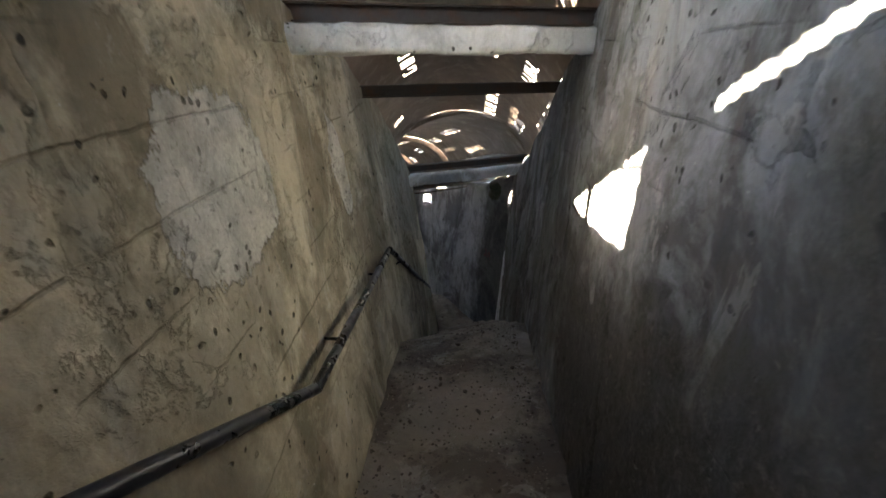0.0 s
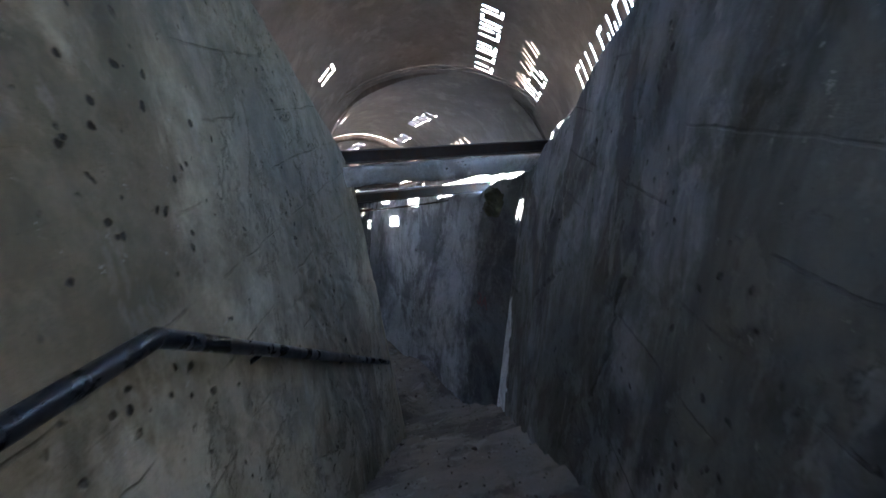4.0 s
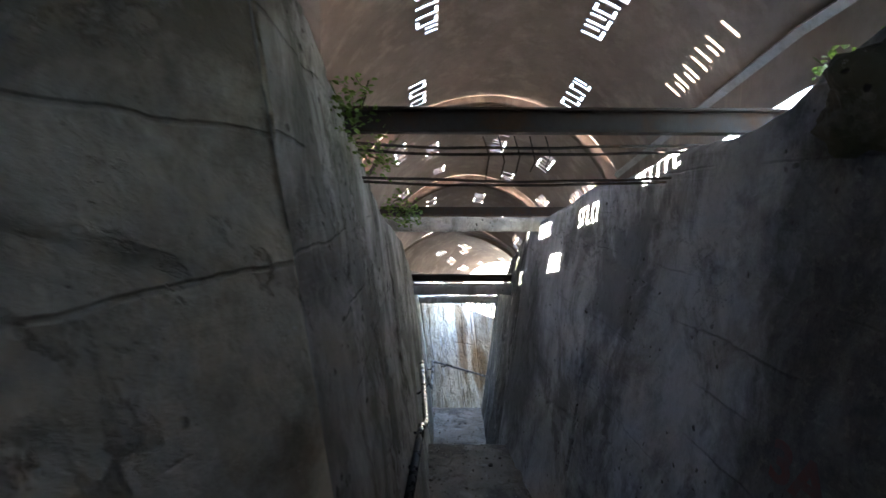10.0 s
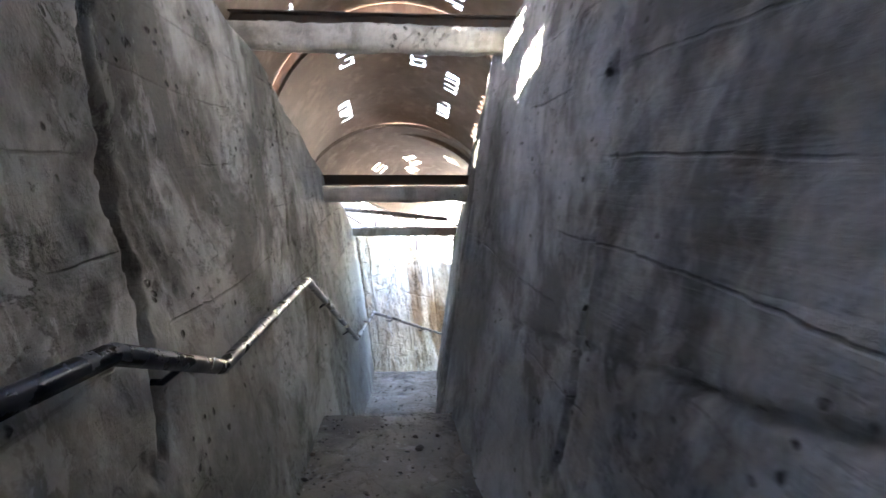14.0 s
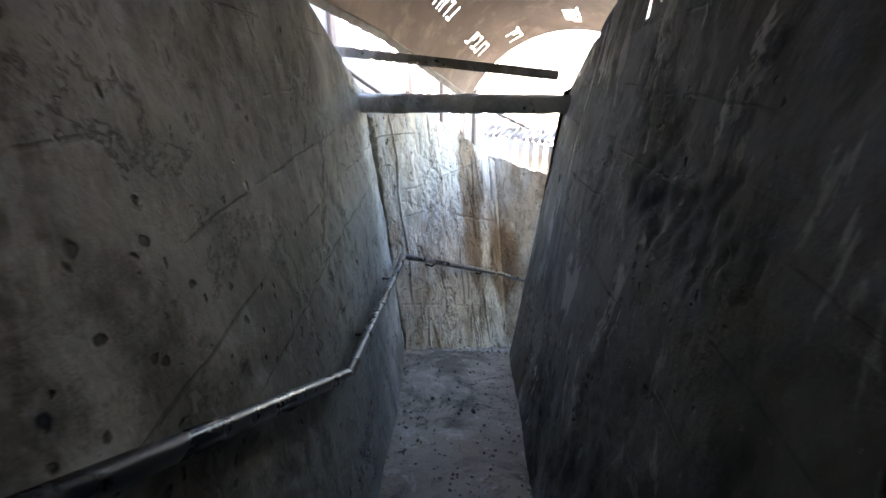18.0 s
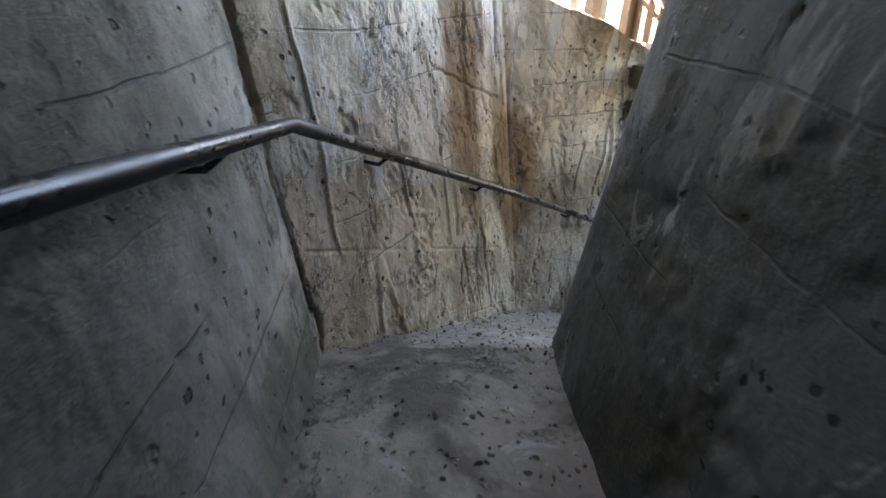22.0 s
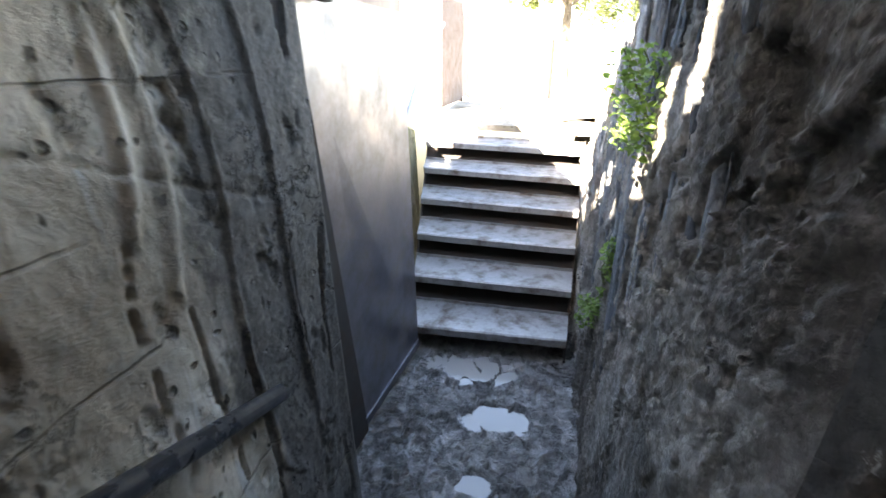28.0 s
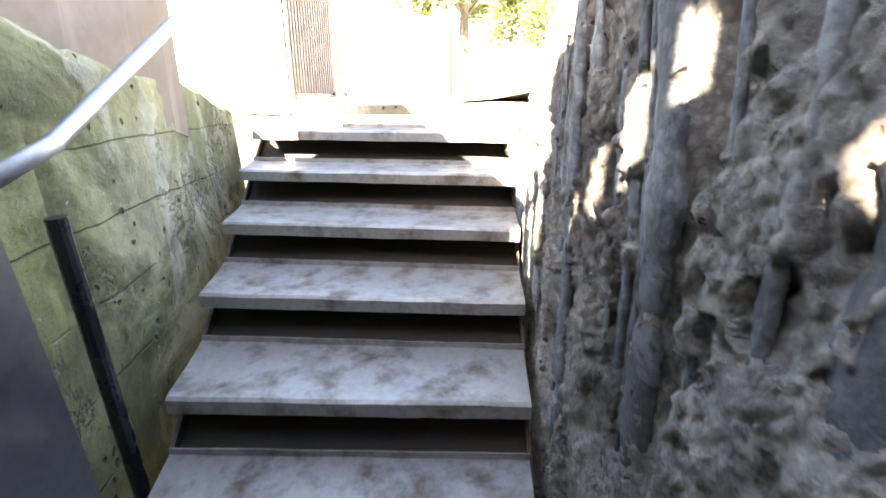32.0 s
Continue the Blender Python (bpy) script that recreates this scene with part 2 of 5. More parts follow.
# Whitewashed corner, three patches that darken the near end, one small pale spot.
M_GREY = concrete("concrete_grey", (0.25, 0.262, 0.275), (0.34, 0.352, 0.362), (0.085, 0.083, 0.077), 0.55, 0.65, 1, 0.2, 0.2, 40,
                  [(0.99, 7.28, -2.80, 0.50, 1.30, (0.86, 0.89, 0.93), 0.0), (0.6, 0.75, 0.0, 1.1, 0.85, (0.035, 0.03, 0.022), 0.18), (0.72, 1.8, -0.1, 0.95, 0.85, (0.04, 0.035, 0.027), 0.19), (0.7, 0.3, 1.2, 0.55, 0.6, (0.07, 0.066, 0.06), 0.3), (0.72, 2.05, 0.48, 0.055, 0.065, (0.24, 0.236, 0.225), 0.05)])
# Both dark patches stand in for shade at the two ends of the wall.
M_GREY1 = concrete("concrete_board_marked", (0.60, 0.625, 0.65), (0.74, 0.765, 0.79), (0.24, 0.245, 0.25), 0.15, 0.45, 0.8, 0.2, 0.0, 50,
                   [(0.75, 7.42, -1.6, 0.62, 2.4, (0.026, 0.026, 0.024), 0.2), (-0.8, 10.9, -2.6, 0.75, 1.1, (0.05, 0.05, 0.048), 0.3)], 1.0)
# Base darkened throughout to stand in for shade on this wall.
M_GREY2 = concrete("concrete_shade_darkened", (0.115, 0.12, 0.125), (0.17, 0.175, 0.18), (0.028, 0.028, 0.027), 0.5, 0.8, 1.5, 0.35, 0.0, 60)
BROWN = (0.20, 0.12, 0.055)
# Brown stains; the last patch darkens the wall end by the door.
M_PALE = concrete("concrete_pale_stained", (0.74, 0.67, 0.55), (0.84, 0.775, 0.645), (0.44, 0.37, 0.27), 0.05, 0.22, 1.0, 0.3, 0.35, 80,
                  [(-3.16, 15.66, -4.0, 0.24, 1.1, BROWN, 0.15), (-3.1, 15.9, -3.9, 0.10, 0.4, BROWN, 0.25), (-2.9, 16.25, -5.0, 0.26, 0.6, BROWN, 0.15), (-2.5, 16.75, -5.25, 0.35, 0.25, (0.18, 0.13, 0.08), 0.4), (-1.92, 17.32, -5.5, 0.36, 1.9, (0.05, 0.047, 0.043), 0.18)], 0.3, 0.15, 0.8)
# Very dark base carries the shade at the trench bend.
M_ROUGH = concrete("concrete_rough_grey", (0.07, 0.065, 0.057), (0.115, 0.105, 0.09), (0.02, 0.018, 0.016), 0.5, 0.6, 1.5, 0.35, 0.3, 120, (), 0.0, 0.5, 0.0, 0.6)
M_STONY = concrete("stony_eroded_concrete", (0.58, 0.56, 0.52), (0.74, 0.70, 0.63), (0.19, 0.175, 0.155), 0.2, 0.45, 1.6, 0.3, 0.25, 130, (), 0.0, 0.9, 0.3, 2.0)
M_MOSS = concrete("dark_moss_and_earth", (0.13, 0.125, 0.07), (0.18, 0.17, 0.10), (0.06, 0.055, 0.03), 0.7, 0.3, 1, 0.1, 0.1, 180, (), 0.0, 0.2)
M_MOSSY = concrete("concrete_mossy", (0.26, 0.265, 0.09), (0.44, 0.40, 0.24), (0.10, 0.105, 0.03), 0.4, 0.4, 1, 0.2, 0.1, 160, (), 0.3, 0.4)
M_FLOOR = concrete("floor_earthy_concrete", (0.27, 0.23, 0.19), (0.35, 0.305, 0.255), (0.11, 0.09, 0.07), 0.1, 0.0, 1.6, 0.2, 0.0, 200, (), 0.0, 0.6)


# Paler copy of the floor for the last flight: doorway light put into the colour.
M_LIT_STEP = concrete("pale_lit_step", (0.33, 0.315, 0.29), (0.44, 0.425, 0.40), (0.13, 0.115, 0.095), 0.05, 0.0, 1.4, 0.3, 0.0, 210, (), 0.0, 0.5)


def rust_mat():
    n = Nodes("rusted_steel_sheet", 0.75, 0.1)
    a = n.noise(1.1, 6, 0.6, n.stretch(1, 1, 1, 5), 0.4)
    b = n.noise(9, 8, 0.7)
    c = n.noise(3, 6, 0.6, n.stretch(2.2, 2.2, 0.2, 9))
    col = n.mix(n.ramp(a, 0.38, 0.62), (0.155, 0.115, 0.092), (0.25, 0.195, 0.16))
    col = n.mix(n.ramp(b, 0.45, 0.75, 0, 0.6), col, (0.10, 0.06, 0.042))
    col = n.mix(n.ramp(c, 0.52, 0.66, 0, 0.55), col, (0.34, 0.28, 0.225))
    return n.done(col, n.bump(b, 0.25, 0.004), n.ramp(b, 0.3, 0.7, 0.85, 0.6))


def steel_mat(name, col, rust, rough=0.45, amount=0.6, metal=0.7):
    n = Nodes(name, rough, metal)
    a = n.noise(7, 7, 0.65)
    b = n.noise(40, 5, 0.65)
    c = n.mix(n.ramp(a, 0.48, 0.68, 0, amount), col, rust)
    c = n.mix(n.ramp(b, 0.4, 0.8, 0, 0.3), c, tuple(x * 0.4 for x in rust))
    return n.done(c, n.bump(b, 0.2, 0.002), n.ramp(a, 0.4, 0.7, rough, min(1, rough + 0.35)))


M_RUST = rust_mat()
M_BEAM = steel_mat("dark_rusty_beam", (0.06, 0.05, 0.045), (0.12, 0.065, 0.035), 0.7, 0.8, 0.3)
M_RAIL = steel_mat("dark_painted_pipe", (0.035, 0.038, 0.046), (0.045, 0.036, 0.032), 0.2, 0.12, 0.6)
M_DOOR = steel_mat("grey_steel_door", (0.20, 0.20, 0.225), (0.24, 0.20, 0.16), 0.34, 0.5, 0.88)
M_TREAD = steel_mat("worn_steel_tread", (0.24, 0.237, 0.23), (0.085, 0.06, 0.042), 0.36, 0.95, 0.35)
M_GALV = steel_mat("galvanised_pipe", (0.45, 0.46, 0.48), (0.3, 0.27, 0.24), 0.38, 0.25, 0.85)
M_ENCASED = concrete("encased_beam", (0.80, 0.78, 0.72), (0.90, 0.88, 0.83), (0.45, 0.42, 0.36), 0.1, 0.2, 1, 0.4, 0.0, 240, (), 0.0, 0.4)


# ---- mesh helpers ----
def finish(bm, name, mat, smooth=False):
    me = bpy.data.meshes.new(name)
    bm.normal_update()
    bm.to_mesh(me)
    bm.free()
    me.materials.append(mat)
    if smooth:
        me.polygons.foreach_set("use_smooth", [True] * len(me.polygons))
    return me


def part(name, bm, material, parent=None, label="", smooth=False):
    ob = new(name, finish(bm, name, material, smooth))
    if parent:
        ob.parent = parent
    if label:
        ob["label"] = label
    return ob


def thing(name, loc, label, category, group="", kind=""):
    ob = new(name)
    ob.location = loc
    return tagged(ob, label, category, group, kind)


def box_bm(x0, x1, y0, y1, z0, z1, bevel=0.0, m=None):
    bm = bmesh.new()
    bmesh.ops.create_cube(bm, size=1)
    for v in bm.verts:
        v.co = Vector(((x0 + x1) / 2 + v.co.x * (x1 - x0), (y0 + y1) / 2 + v.co.y * (y1 - y0), (z0 + z1) / 2 + v.co.z * (z1 - z0)))
    if bevel:
        bmesh.ops.bevel(bm, geom=bm.edges[:], offset=bevel, segments=2, affect='EDGES')
    if m:
        bm.transform(m)
    return bm


def tube_bm(points, r, sides=14, caps=True):
    """A round pipe along points with mitred bends."""
    bm = bmesh.new()
    pts = [Vector(p) for p in points]
    rings = []
    for i, p in enumerate(pts):
        a = (pts[i] - pts[i - 1]).normalized() if i else (pts[1] - pts[0]).normalized()
        b = (pts[i + 1] - pts[i]).normalized() if i < len(pts) - 1 else a
        t = (a + b).normalized()
        up = Vector((0, 0, 1)) if abs(t.z) < 0.9 else Vector((1, 0, 0))
        u = t.cross(up).normalized()
        w = u.cross(t).normalized()
        k = 1 / max(0.5, t.dot(a))
        rings.append([bm.verts.new(p + (u * math.cos(q) + w * math.sin(q) * k) * r) for q in (2 * math.pi * j / sides for j in range(sides))])
    for ra, rb in zip(rings, rings[1:]):
        for j in range(sides):
            bm.faces.new((ra[j], ra[(j + 1) % sides], rb[(j + 1) % sides], rb[j]))
    if caps:
        bm.faces.new(rings[0])
        bm.faces.new(rings[-1][::-1])
    bmesh.ops.recalc_face_normals(bm, faces=bm.faces[:])
    return bm


def lerp(a, b, f):
    return a + (b - a) * f


def table(rows, x):
    """Straight-line reading of rows of (x, value)."""
    if x <= rows[0][0]:
        return rows[0][1]
    for (a, va), (b, vb) in zip(rows, rows[1:]):
        if x <= b:
            return lerp(va, vb, (x - a) / (b - a))
    return rows[-1][1]


# ---- the plan: trench line, floor and wall tops, by y ----
FLOOR_Z = [(-3.2, 2.05), (-1.2, 0.95), (1.49, -0.60), (3.72, -0.98), (7.35, -3.27), (8.55, -3.34), (9.05, -3.56), (10.45, -3.66), (12.15, -4.72), (14.15, -5.12), (16.05, -6.0), (17.2, -6.66), (30, -6.68)]
LEFT_TOP = [(-3.2, 3.6), (1.1, 2.62), (1.27, 2.60), (1.34, 2.02), (2.5, 1.90), (3.4, 1.70), (4.3, 1.32), (5.4, 0.9), (6.05, 0.42), (6.6, -0.02), (8.1, -0.65), (8.7, -0.95), (10.35, -1.36), (11.8, -1.95), (13.1, -2.3), (14.4, -2.9), (15.0, -3.05), (16.2, -3.6), (17.0, -4.03), (17.4, -4.28)]
RIGHT_TOP = [(-3.2, 3.6), (1.0, 2.8), (3.1, 1.87), (4.0, 1.45), (4.6, 1.0), (5.3, 0.68), (5.7, 0.44), (6.25, 0.28), (6.6, 0.06), (7.6, -0.36), (8.0, -0.6), (9.5, -0.8), (11.4, -1.25), (12.8, -1.78), (13.5, -2.2), (14.6, -2.78), (16.1, -3.84), (17.25, -4.42), (17.75, -4.9), (18.3, -5.35), (18.7, -5.58), (19.5, -5.7)]
HILL = [(-3.2, 3.5), (1.0, 2.7), (3.2, 1.8), (5.5, 0.7), (6.7, -0.06), (8.2, -0.7), (11.4, -1.4), (13.0, -2.15), (14.6, -2.95), (16.2, -3.75), (17.5, -4.5), (18.6, -5.3), (20.3, -5.52)]
# vertices: x, y, z of the reference line, batter (how far the face leans back per metre of height)
LEFT = [(-0.97, -3.0, 2.2, 0.16), (-0.25, 6.70, -1.6, 0.14), (-3.336, 14.11, -4.0, 0.12), (-2.94, 16.31, -5.0, 0.15), (-1.76, 17.43, -5.3, 0.04)]
RIGHT = [(0.475, -3.0, 2.2, 0.04), (1.0, 7.24, -1.9, 0.07), (-0.92, 11.2, -2.5, 0.13), (-2.20, 14.55, -4.2, 0.12), (-1.72, 16.05, -5.2, 0.03), (2.46, 19.92, -5.2, 0.0)]


def crack_depth(s, z, cracks):
    """Depth of cracks: each is (rows of (z, s), half width, depth) or, level ones, (None, rows of (s, z), half width, depth)."""
    out = 0.0
    for cr in cracks:
        if cr[0] is None:
            _, rows, w, d = cr
            if not rows[0][0] <= s <= rows[-1][0]:
                continue
            q = abs(z - table(rows, s) - 0.03 * noise.noise(Vector((s * 5, d * 99, 0))) - 0.012 * noise.noise(Vector((s * 21, d * 99, 0))))
            if noise.noise(Vector((s * 2.1, d * 77, 4))) < -0.1:
                continue
        else:
            rows, w, d = cr
            if not rows[0][0] <= z <= rows[-1][0]:
                continue
            q = abs(s - table(rows, z) - 0.03 * noise.noise(Vector((z * 5, d * 99, 0))) - 0.012 * noise.noise(Vector((z * 19, d * 99, 4))))
        w *= 0.75 + 0.6 * noise.noise(Vector((s * 9, z * 9, 1)))
        if q < w:
            out = max(out, d * (1 - (q / w) ** 2))
    return out


def ease(a, b, x):
    """0 below a, 1 above b, smooth between."""
    x = min(1.0, max(0.0, (x - a) / (b - a)))
    return x * x * (3 - 2 * x)


def relief_plain(s, z, seed, rough=1.0):
    """How far an old board-cast face stands proud at s along and z up, in metres."""
    h = 0.035 * noise.noise(Vector((s * 0.55 + seed, z * 0.55, seed * 0.37)))
    h += 0.007 * noise.fractal(Vector((s * 3.5, z * 3.5, seed)), 0.8, 2.0, 5) * rough
    zz = z + 0.05 * noise.noise(Vector((s * 0.35, seed, 0.5))) + 0.012 * noise.noise(Vector((s * 7, z * 2, seed)))
    b = math.floor(zz / 0.47)
    h += 0.008 * noise.noise(Vector((b * 7.3 + 0.5, seed, math.floor(s / 2.1 + b * 0.37) * 3.7)))
    e = abs(zz / 0.47 - round(zz / 0.47)) * 0.47
    if e < 0.013 and noise.noise(Vector((s * 2.9, b * 5.5, seed))) > 0.24:
        h -= 0.006 * (1 - e / 0.013)
    k = noise.fractal(Vector((s * 1.25, z * 1.1, seed + 9)), 0.7, 2.1, 6)
    h -= 0.013 * ease(0.30, 0.36, k) * (0.75 + 0.9 * noise.noise(Vector((s * 17, z * 17, seed)))) * rough
    k = noise.noise(Vector((s * 15, z * 15, seed + 19)))
    h -= 0.011 * ease(0.56, 0.66, k) * rough
    return h


def wall_run(name, rows, i, side, mat, label, relief=relief_plain, seed=0.0, step=0.045, tops=None, bottoms=None, thick=0.5, z_under=0.5, cracks=()):
    """One straight stretch of trench wall between vertices i and i+1; side +1: trench to the right of it."""
    a, b = rows[i], rows[i + 1]
    A, B = Vector(a[:2]), Vector(b[:2])
    d = (B - A).normalized()
    nrm = Vector((d.y, -d.x)) * side

    def at_vertex(k):
        """Miter normal at a vertex."""
        ds = []
        if k > 0:
            ds.append((Vector(rows[k][:2]) - Vector(rows[k - 1][:2])).normalized())
        if k < len(rows) - 1:
            ds.append((Vector(rows[k + 1][:2]) - Vector(rows[k][:2])).normalized())
        ns = [Vector((q.y, -q.x)) * side for q in ds]
        m = sum(ns, Vector((0, 0)))
        m.normalize()
        return m / max(0.4, m.dot(ns[0]))

    na, nb = at_vertex(i), at_vertex(i + 1)
    L = (B - A).length
    fs = [c / max(2, round(L / step)) for c in range(max(2, round(L / step)) + 1)]
    for cr in cracks:
        if cr[0] is not None:
            lo, hi = min(q[1] for q in cr[0]) - cr[1] - 0.05, max(q[1] for q in cr[0]) + cr[1] + 0.05
            fs += [x / L for x in (lo + 0.009 * k for k in range(round((hi - lo) / 0.009))) if 0.004 < x < L - 0.004]
    fs.sort()
    cols = len(fs) - 1
    verts, faces = [], []
    hmax = 0
    data = []
    for c in range(cols + 1):
        f = fs[c]
        p = A.lerp(B, f)
        n2 = na if c == 0 else nb if c == cols else nrm
        zr, bt = lerp(a[2], b[2], f), lerp(a[3], b[3], f)
        zt = table(tops or (LEFT_TOP if side > 0 else RIGHT_TOP), p.y)
        zb = table(bottoms or FLOOR_Z, p.y)
        data.append((f * L, p, n2, zr, bt, zt, zb))
        hmax = max(hmax, zt - zb + z_under)
    nrow = max(2, round(hmax / step))
    for s, p, n2, zr, bt, zt, zb in data:
        edge = noise.noise(Vector((s * 1.7, seed, 3.3))) * 0.05 + noise.noise(Vector((s * 7, seed, 1.3))) * 0.02
        for r in range(nrow + 1):
            z = lerp(zb - z_under, zt + edge, r / nrow)
            fall = min(1.0, s / 0.06, (L - s) / 0.06)
            out = relief(s, z - zb, seed) * max(0.0, fall) - bt * (z - zr)
            if cracks:
                out -= crack_depth(s, z, cracks)
            if r >= nrow - 1:
                out -= 0.025 * (r - nrow + 2)
            q = p + n2 * out
            verts.append((q.x, q.y, z))
        back = p - n2 * thick
        verts.append((back.x, back.y, zt + edge - 0.02))
        verts.append((back.x, back.y, zb - z_under))
    w = nrow + 3
    for c in range(cols):
        o, q = c * w, (c + 1) * w
        for r in range(w - 1):
            fc = (o + r, q + r, q + r + 1, o + r + 1)
            faces.append(fc if side > 0 else fc[::-1])
        fc = (o + w - 1, q + w - 1, q, o)
        faces.append(fc if side > 0 else fc[::-1])
    faces.append(tuple(range(w)) if side > 0 else tuple(range(w))[::-1])
    o = cols * w
    faces.append(tuple(range(o, o + w))[::-1] if side > 0 else tuple(range(o, o + w)))
    me = bpy.data.meshes.new(name)
    me.from_pydata(verts, [], faces)
    me.materials.append(mat)
    me.polygons.foreach_set("use_smooth", [len(p.vertices) == 4 for p in me.polygons])
    ob = new(name, me)
    return tagged(ob, label, "wall", kind="structure")


def relief_crumbled(s, z, seed, rough=1.0):
    """A flat cast face with crisp-edged spalls, upright tears and smooth cement runs."""
    h = 0.03 * noise.noise(Vector((s * 0.6, z * 0.6, seed)))
    h += 0.006 * noise.fractal(Vector((s * 8, z * 6, seed)), 0.6, 2.2, 5)
    k = noise.fractal(Vector((s * 3.0, z * 1.5, seed + 40)), 0.55, 2.2, 6)
    h -= (0.010 + 0.009 * noise.noise(Vector((s * 26, z * 26, seed)))) * ease(0.40, 0.43, k)
    k = noise.fractal(Vector((s * 9.0, z * 4.5, seed + 43)), 0.7, 2.1, 4)
    h -= 0.008 * ease(0.55, 0.60, k)
    r = noise.noise(Vector((s * 4.6 + 0.4 * noise.noise(Vector((z * 1.6, s, seed))), z * 0.4, seed + 60)))
    if abs(r) < 0.06 and noise.noise(Vector((s * 1.2, z * 0.8, seed + 77))) > 0.05:
        h += 0.014 * (1 - abs(r) / 0.06) ** 0.5
    if 0.06 <= r < 0.10 and noise.noise(Vector((s * 2.2, z * 1.4, seed + 79))) > 0.15:
        h -= 0.02
    zz = z + 0.03 * noise.noise(Vector((s * 0.6, seed, 0.5)))
    e = abs(zz / 0.5 - round(zz / 0.5)) * 0.5
    if e < 0.009 and noise.noise(Vector((s * 1.5, math.floor(zz / 0.5 + 0.5) * 5.5, seed))) > 0.0:
        h -= 0.008 * (1 - e / 0.009)
    return h


LEAN = 0.02


def relief_ribbed(s, z, seed, rough=1.0):
    """Stony crumbled face: broken stones, ragged holes and shallow upright gullies."""
    h = 0.025 * noise.noise(Vector((s * 0.8, z * 0.8, seed)))
    apron = ease(0.75, 0.45, z - 0.15 * noise.noise(Vector((s * 2, 0, seed)))) * ease(1.5, 1.0, s)
    stony = 1 - 0.7 * apron
    dist, _ = noise.voronoi(Vector((s * 34, z * 34, seed + 1)))
    h += 0.005 * (0.55 - min(0.55, dist[0])) * stony
    h += 0.008 * noise.fractal(Vector((s * 20, z * 17, seed)), 0.15, 2.3, 5) * stony + 0.02 * apron
    k = noise.fractal(Vector((s * 5, z * 3.2, seed + 5)), 0.6, 2.1, 6)
    h -= 0.028 * ease(0.30, 0.34, k) * stony
    k = noise.fractal(Vector((s * 2.4, z * 1.8, seed + 15)), 0.6, 2.1, 4)
    h += 0.02 * ease(0.05, 0.08, k) * stony
    w = s + 0.06 * noise.noise(Vector((z * 1.1, s * 0.3, seed))) - LEAN * z
    cell = math.floor(w * 5.0)
    u = w * 5.0 - cell
    on = ease(-0.2, 0.1, noise.noise(Vector((cell * 3.7 + 0.5, z * 0.5, seed)))) * ease(0.15, 0.3, s) * (1 - apron)
    h -= 0.06 * on * ease(0.26, 0.20, abs(u - 0.5))
    return h


LB_CRACKS = [([(-2.75, 2.2), (-2.36, 2.27), (-2.04, 2.28), (-1.59, 2.35), (-1.1, 2.4)], 0.035, 0.06), ([(-2.44, 3.94), (-1.75, 4.11), (-1.4, 4.16)], 0.03, 0.045),
             ([(-5.4, 8.02), (-4.9, 8.0), (-4.4, 7.99), (-3.6, 8.01), (-2.7, 8.02)], 0.03, 0.10), (None, [(4.0, -2.42), (4.4, -2.62), (4.9, -2.78)], 0.015, 0.02)]
LC_CRACKS = [([(-5.4, 0.02), (-4.9, 0.03), (-4.5, 0.0), (-4.07, 0.01), (-3.0, 0.0)], 0.03, 0.10), ([(-4.2, 2.10), (-3.6, 2.13)], 0.03, 0.07), (None, [(0.9, -3.5), (1.1, -3.62), (1.3, -3.9)], 0.02, 0.03),
             (None, [(1.2, -4.1), (1.6, -4.25), (2.1, -4.42)], 0.015, 0.02)]
RB_CRACKS = [([(-2.95, 2.36), (-2.16, 2.31), (-1.2, 2.44)], 0.03, 0.045), (None, [(0.7, -2.12), (1.43, -2.31), (2.4, -2.55), (3.3, -2.70)], 0.016, 0.025),
             (None, [(0.2, -1.62), (0.73, -1.54), (1.6, -1.38), (2.6, -1.25)], 0.014, 0.022), (None, [(0.2, -1.20), (0.84, -1.26), (1.7, -1.0)], 0.014, 0.022)]
RA_CRACKS = [([(-0.80, 7.52), (-0.5, 7.46), (-0.15, 7.40)], 0.022, 0.05), (None, [(7.6, -0.28), (8.2, -0.37), (9.3, -1.15), (10.2, -1.42)], 0.02, 0.03), (None, [(8.0, 0.28), (9.0, -0.15), (10.2, -0.75)], 0.014, 0.02),
             ([(-0.4, 4.55), (0.2, 4.7), (0.9, 4.9), (1.6, 5.0)], 0.025, 0.03), ([(-0.2, 5.9), (0.6, 5.95), (1.4, 6.1)], 0.014, 0.02)]
LA_CRACKS = [([(1.35, 4.0), (1.9, 3.95)], 0.012, 0.012), (None, [(7.6, -0.35), (8.4, -0.55), (9.2, -0.9), (9.8, -1.1)], 0.018, 0.014), (None, [(7.3, -1.2), (8.6, -1.4), (9.7, -1.75)], 0.014, 0.01)]
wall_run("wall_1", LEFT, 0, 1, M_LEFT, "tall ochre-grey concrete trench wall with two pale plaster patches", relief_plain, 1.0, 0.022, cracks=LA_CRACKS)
wall_run("wall_2", LEFT, 1, 1, M_LEFT2, "grey-brown cracked concrete trench wall with water streaks", relief_plain, 12.0, 0.022, cracks=LB_CRACKS)
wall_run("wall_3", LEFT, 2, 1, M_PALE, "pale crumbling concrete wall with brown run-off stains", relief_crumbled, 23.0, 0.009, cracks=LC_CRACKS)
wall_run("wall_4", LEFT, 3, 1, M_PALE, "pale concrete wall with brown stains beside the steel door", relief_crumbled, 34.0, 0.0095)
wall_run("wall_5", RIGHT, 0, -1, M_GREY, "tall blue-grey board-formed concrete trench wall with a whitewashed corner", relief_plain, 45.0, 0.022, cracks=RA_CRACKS)
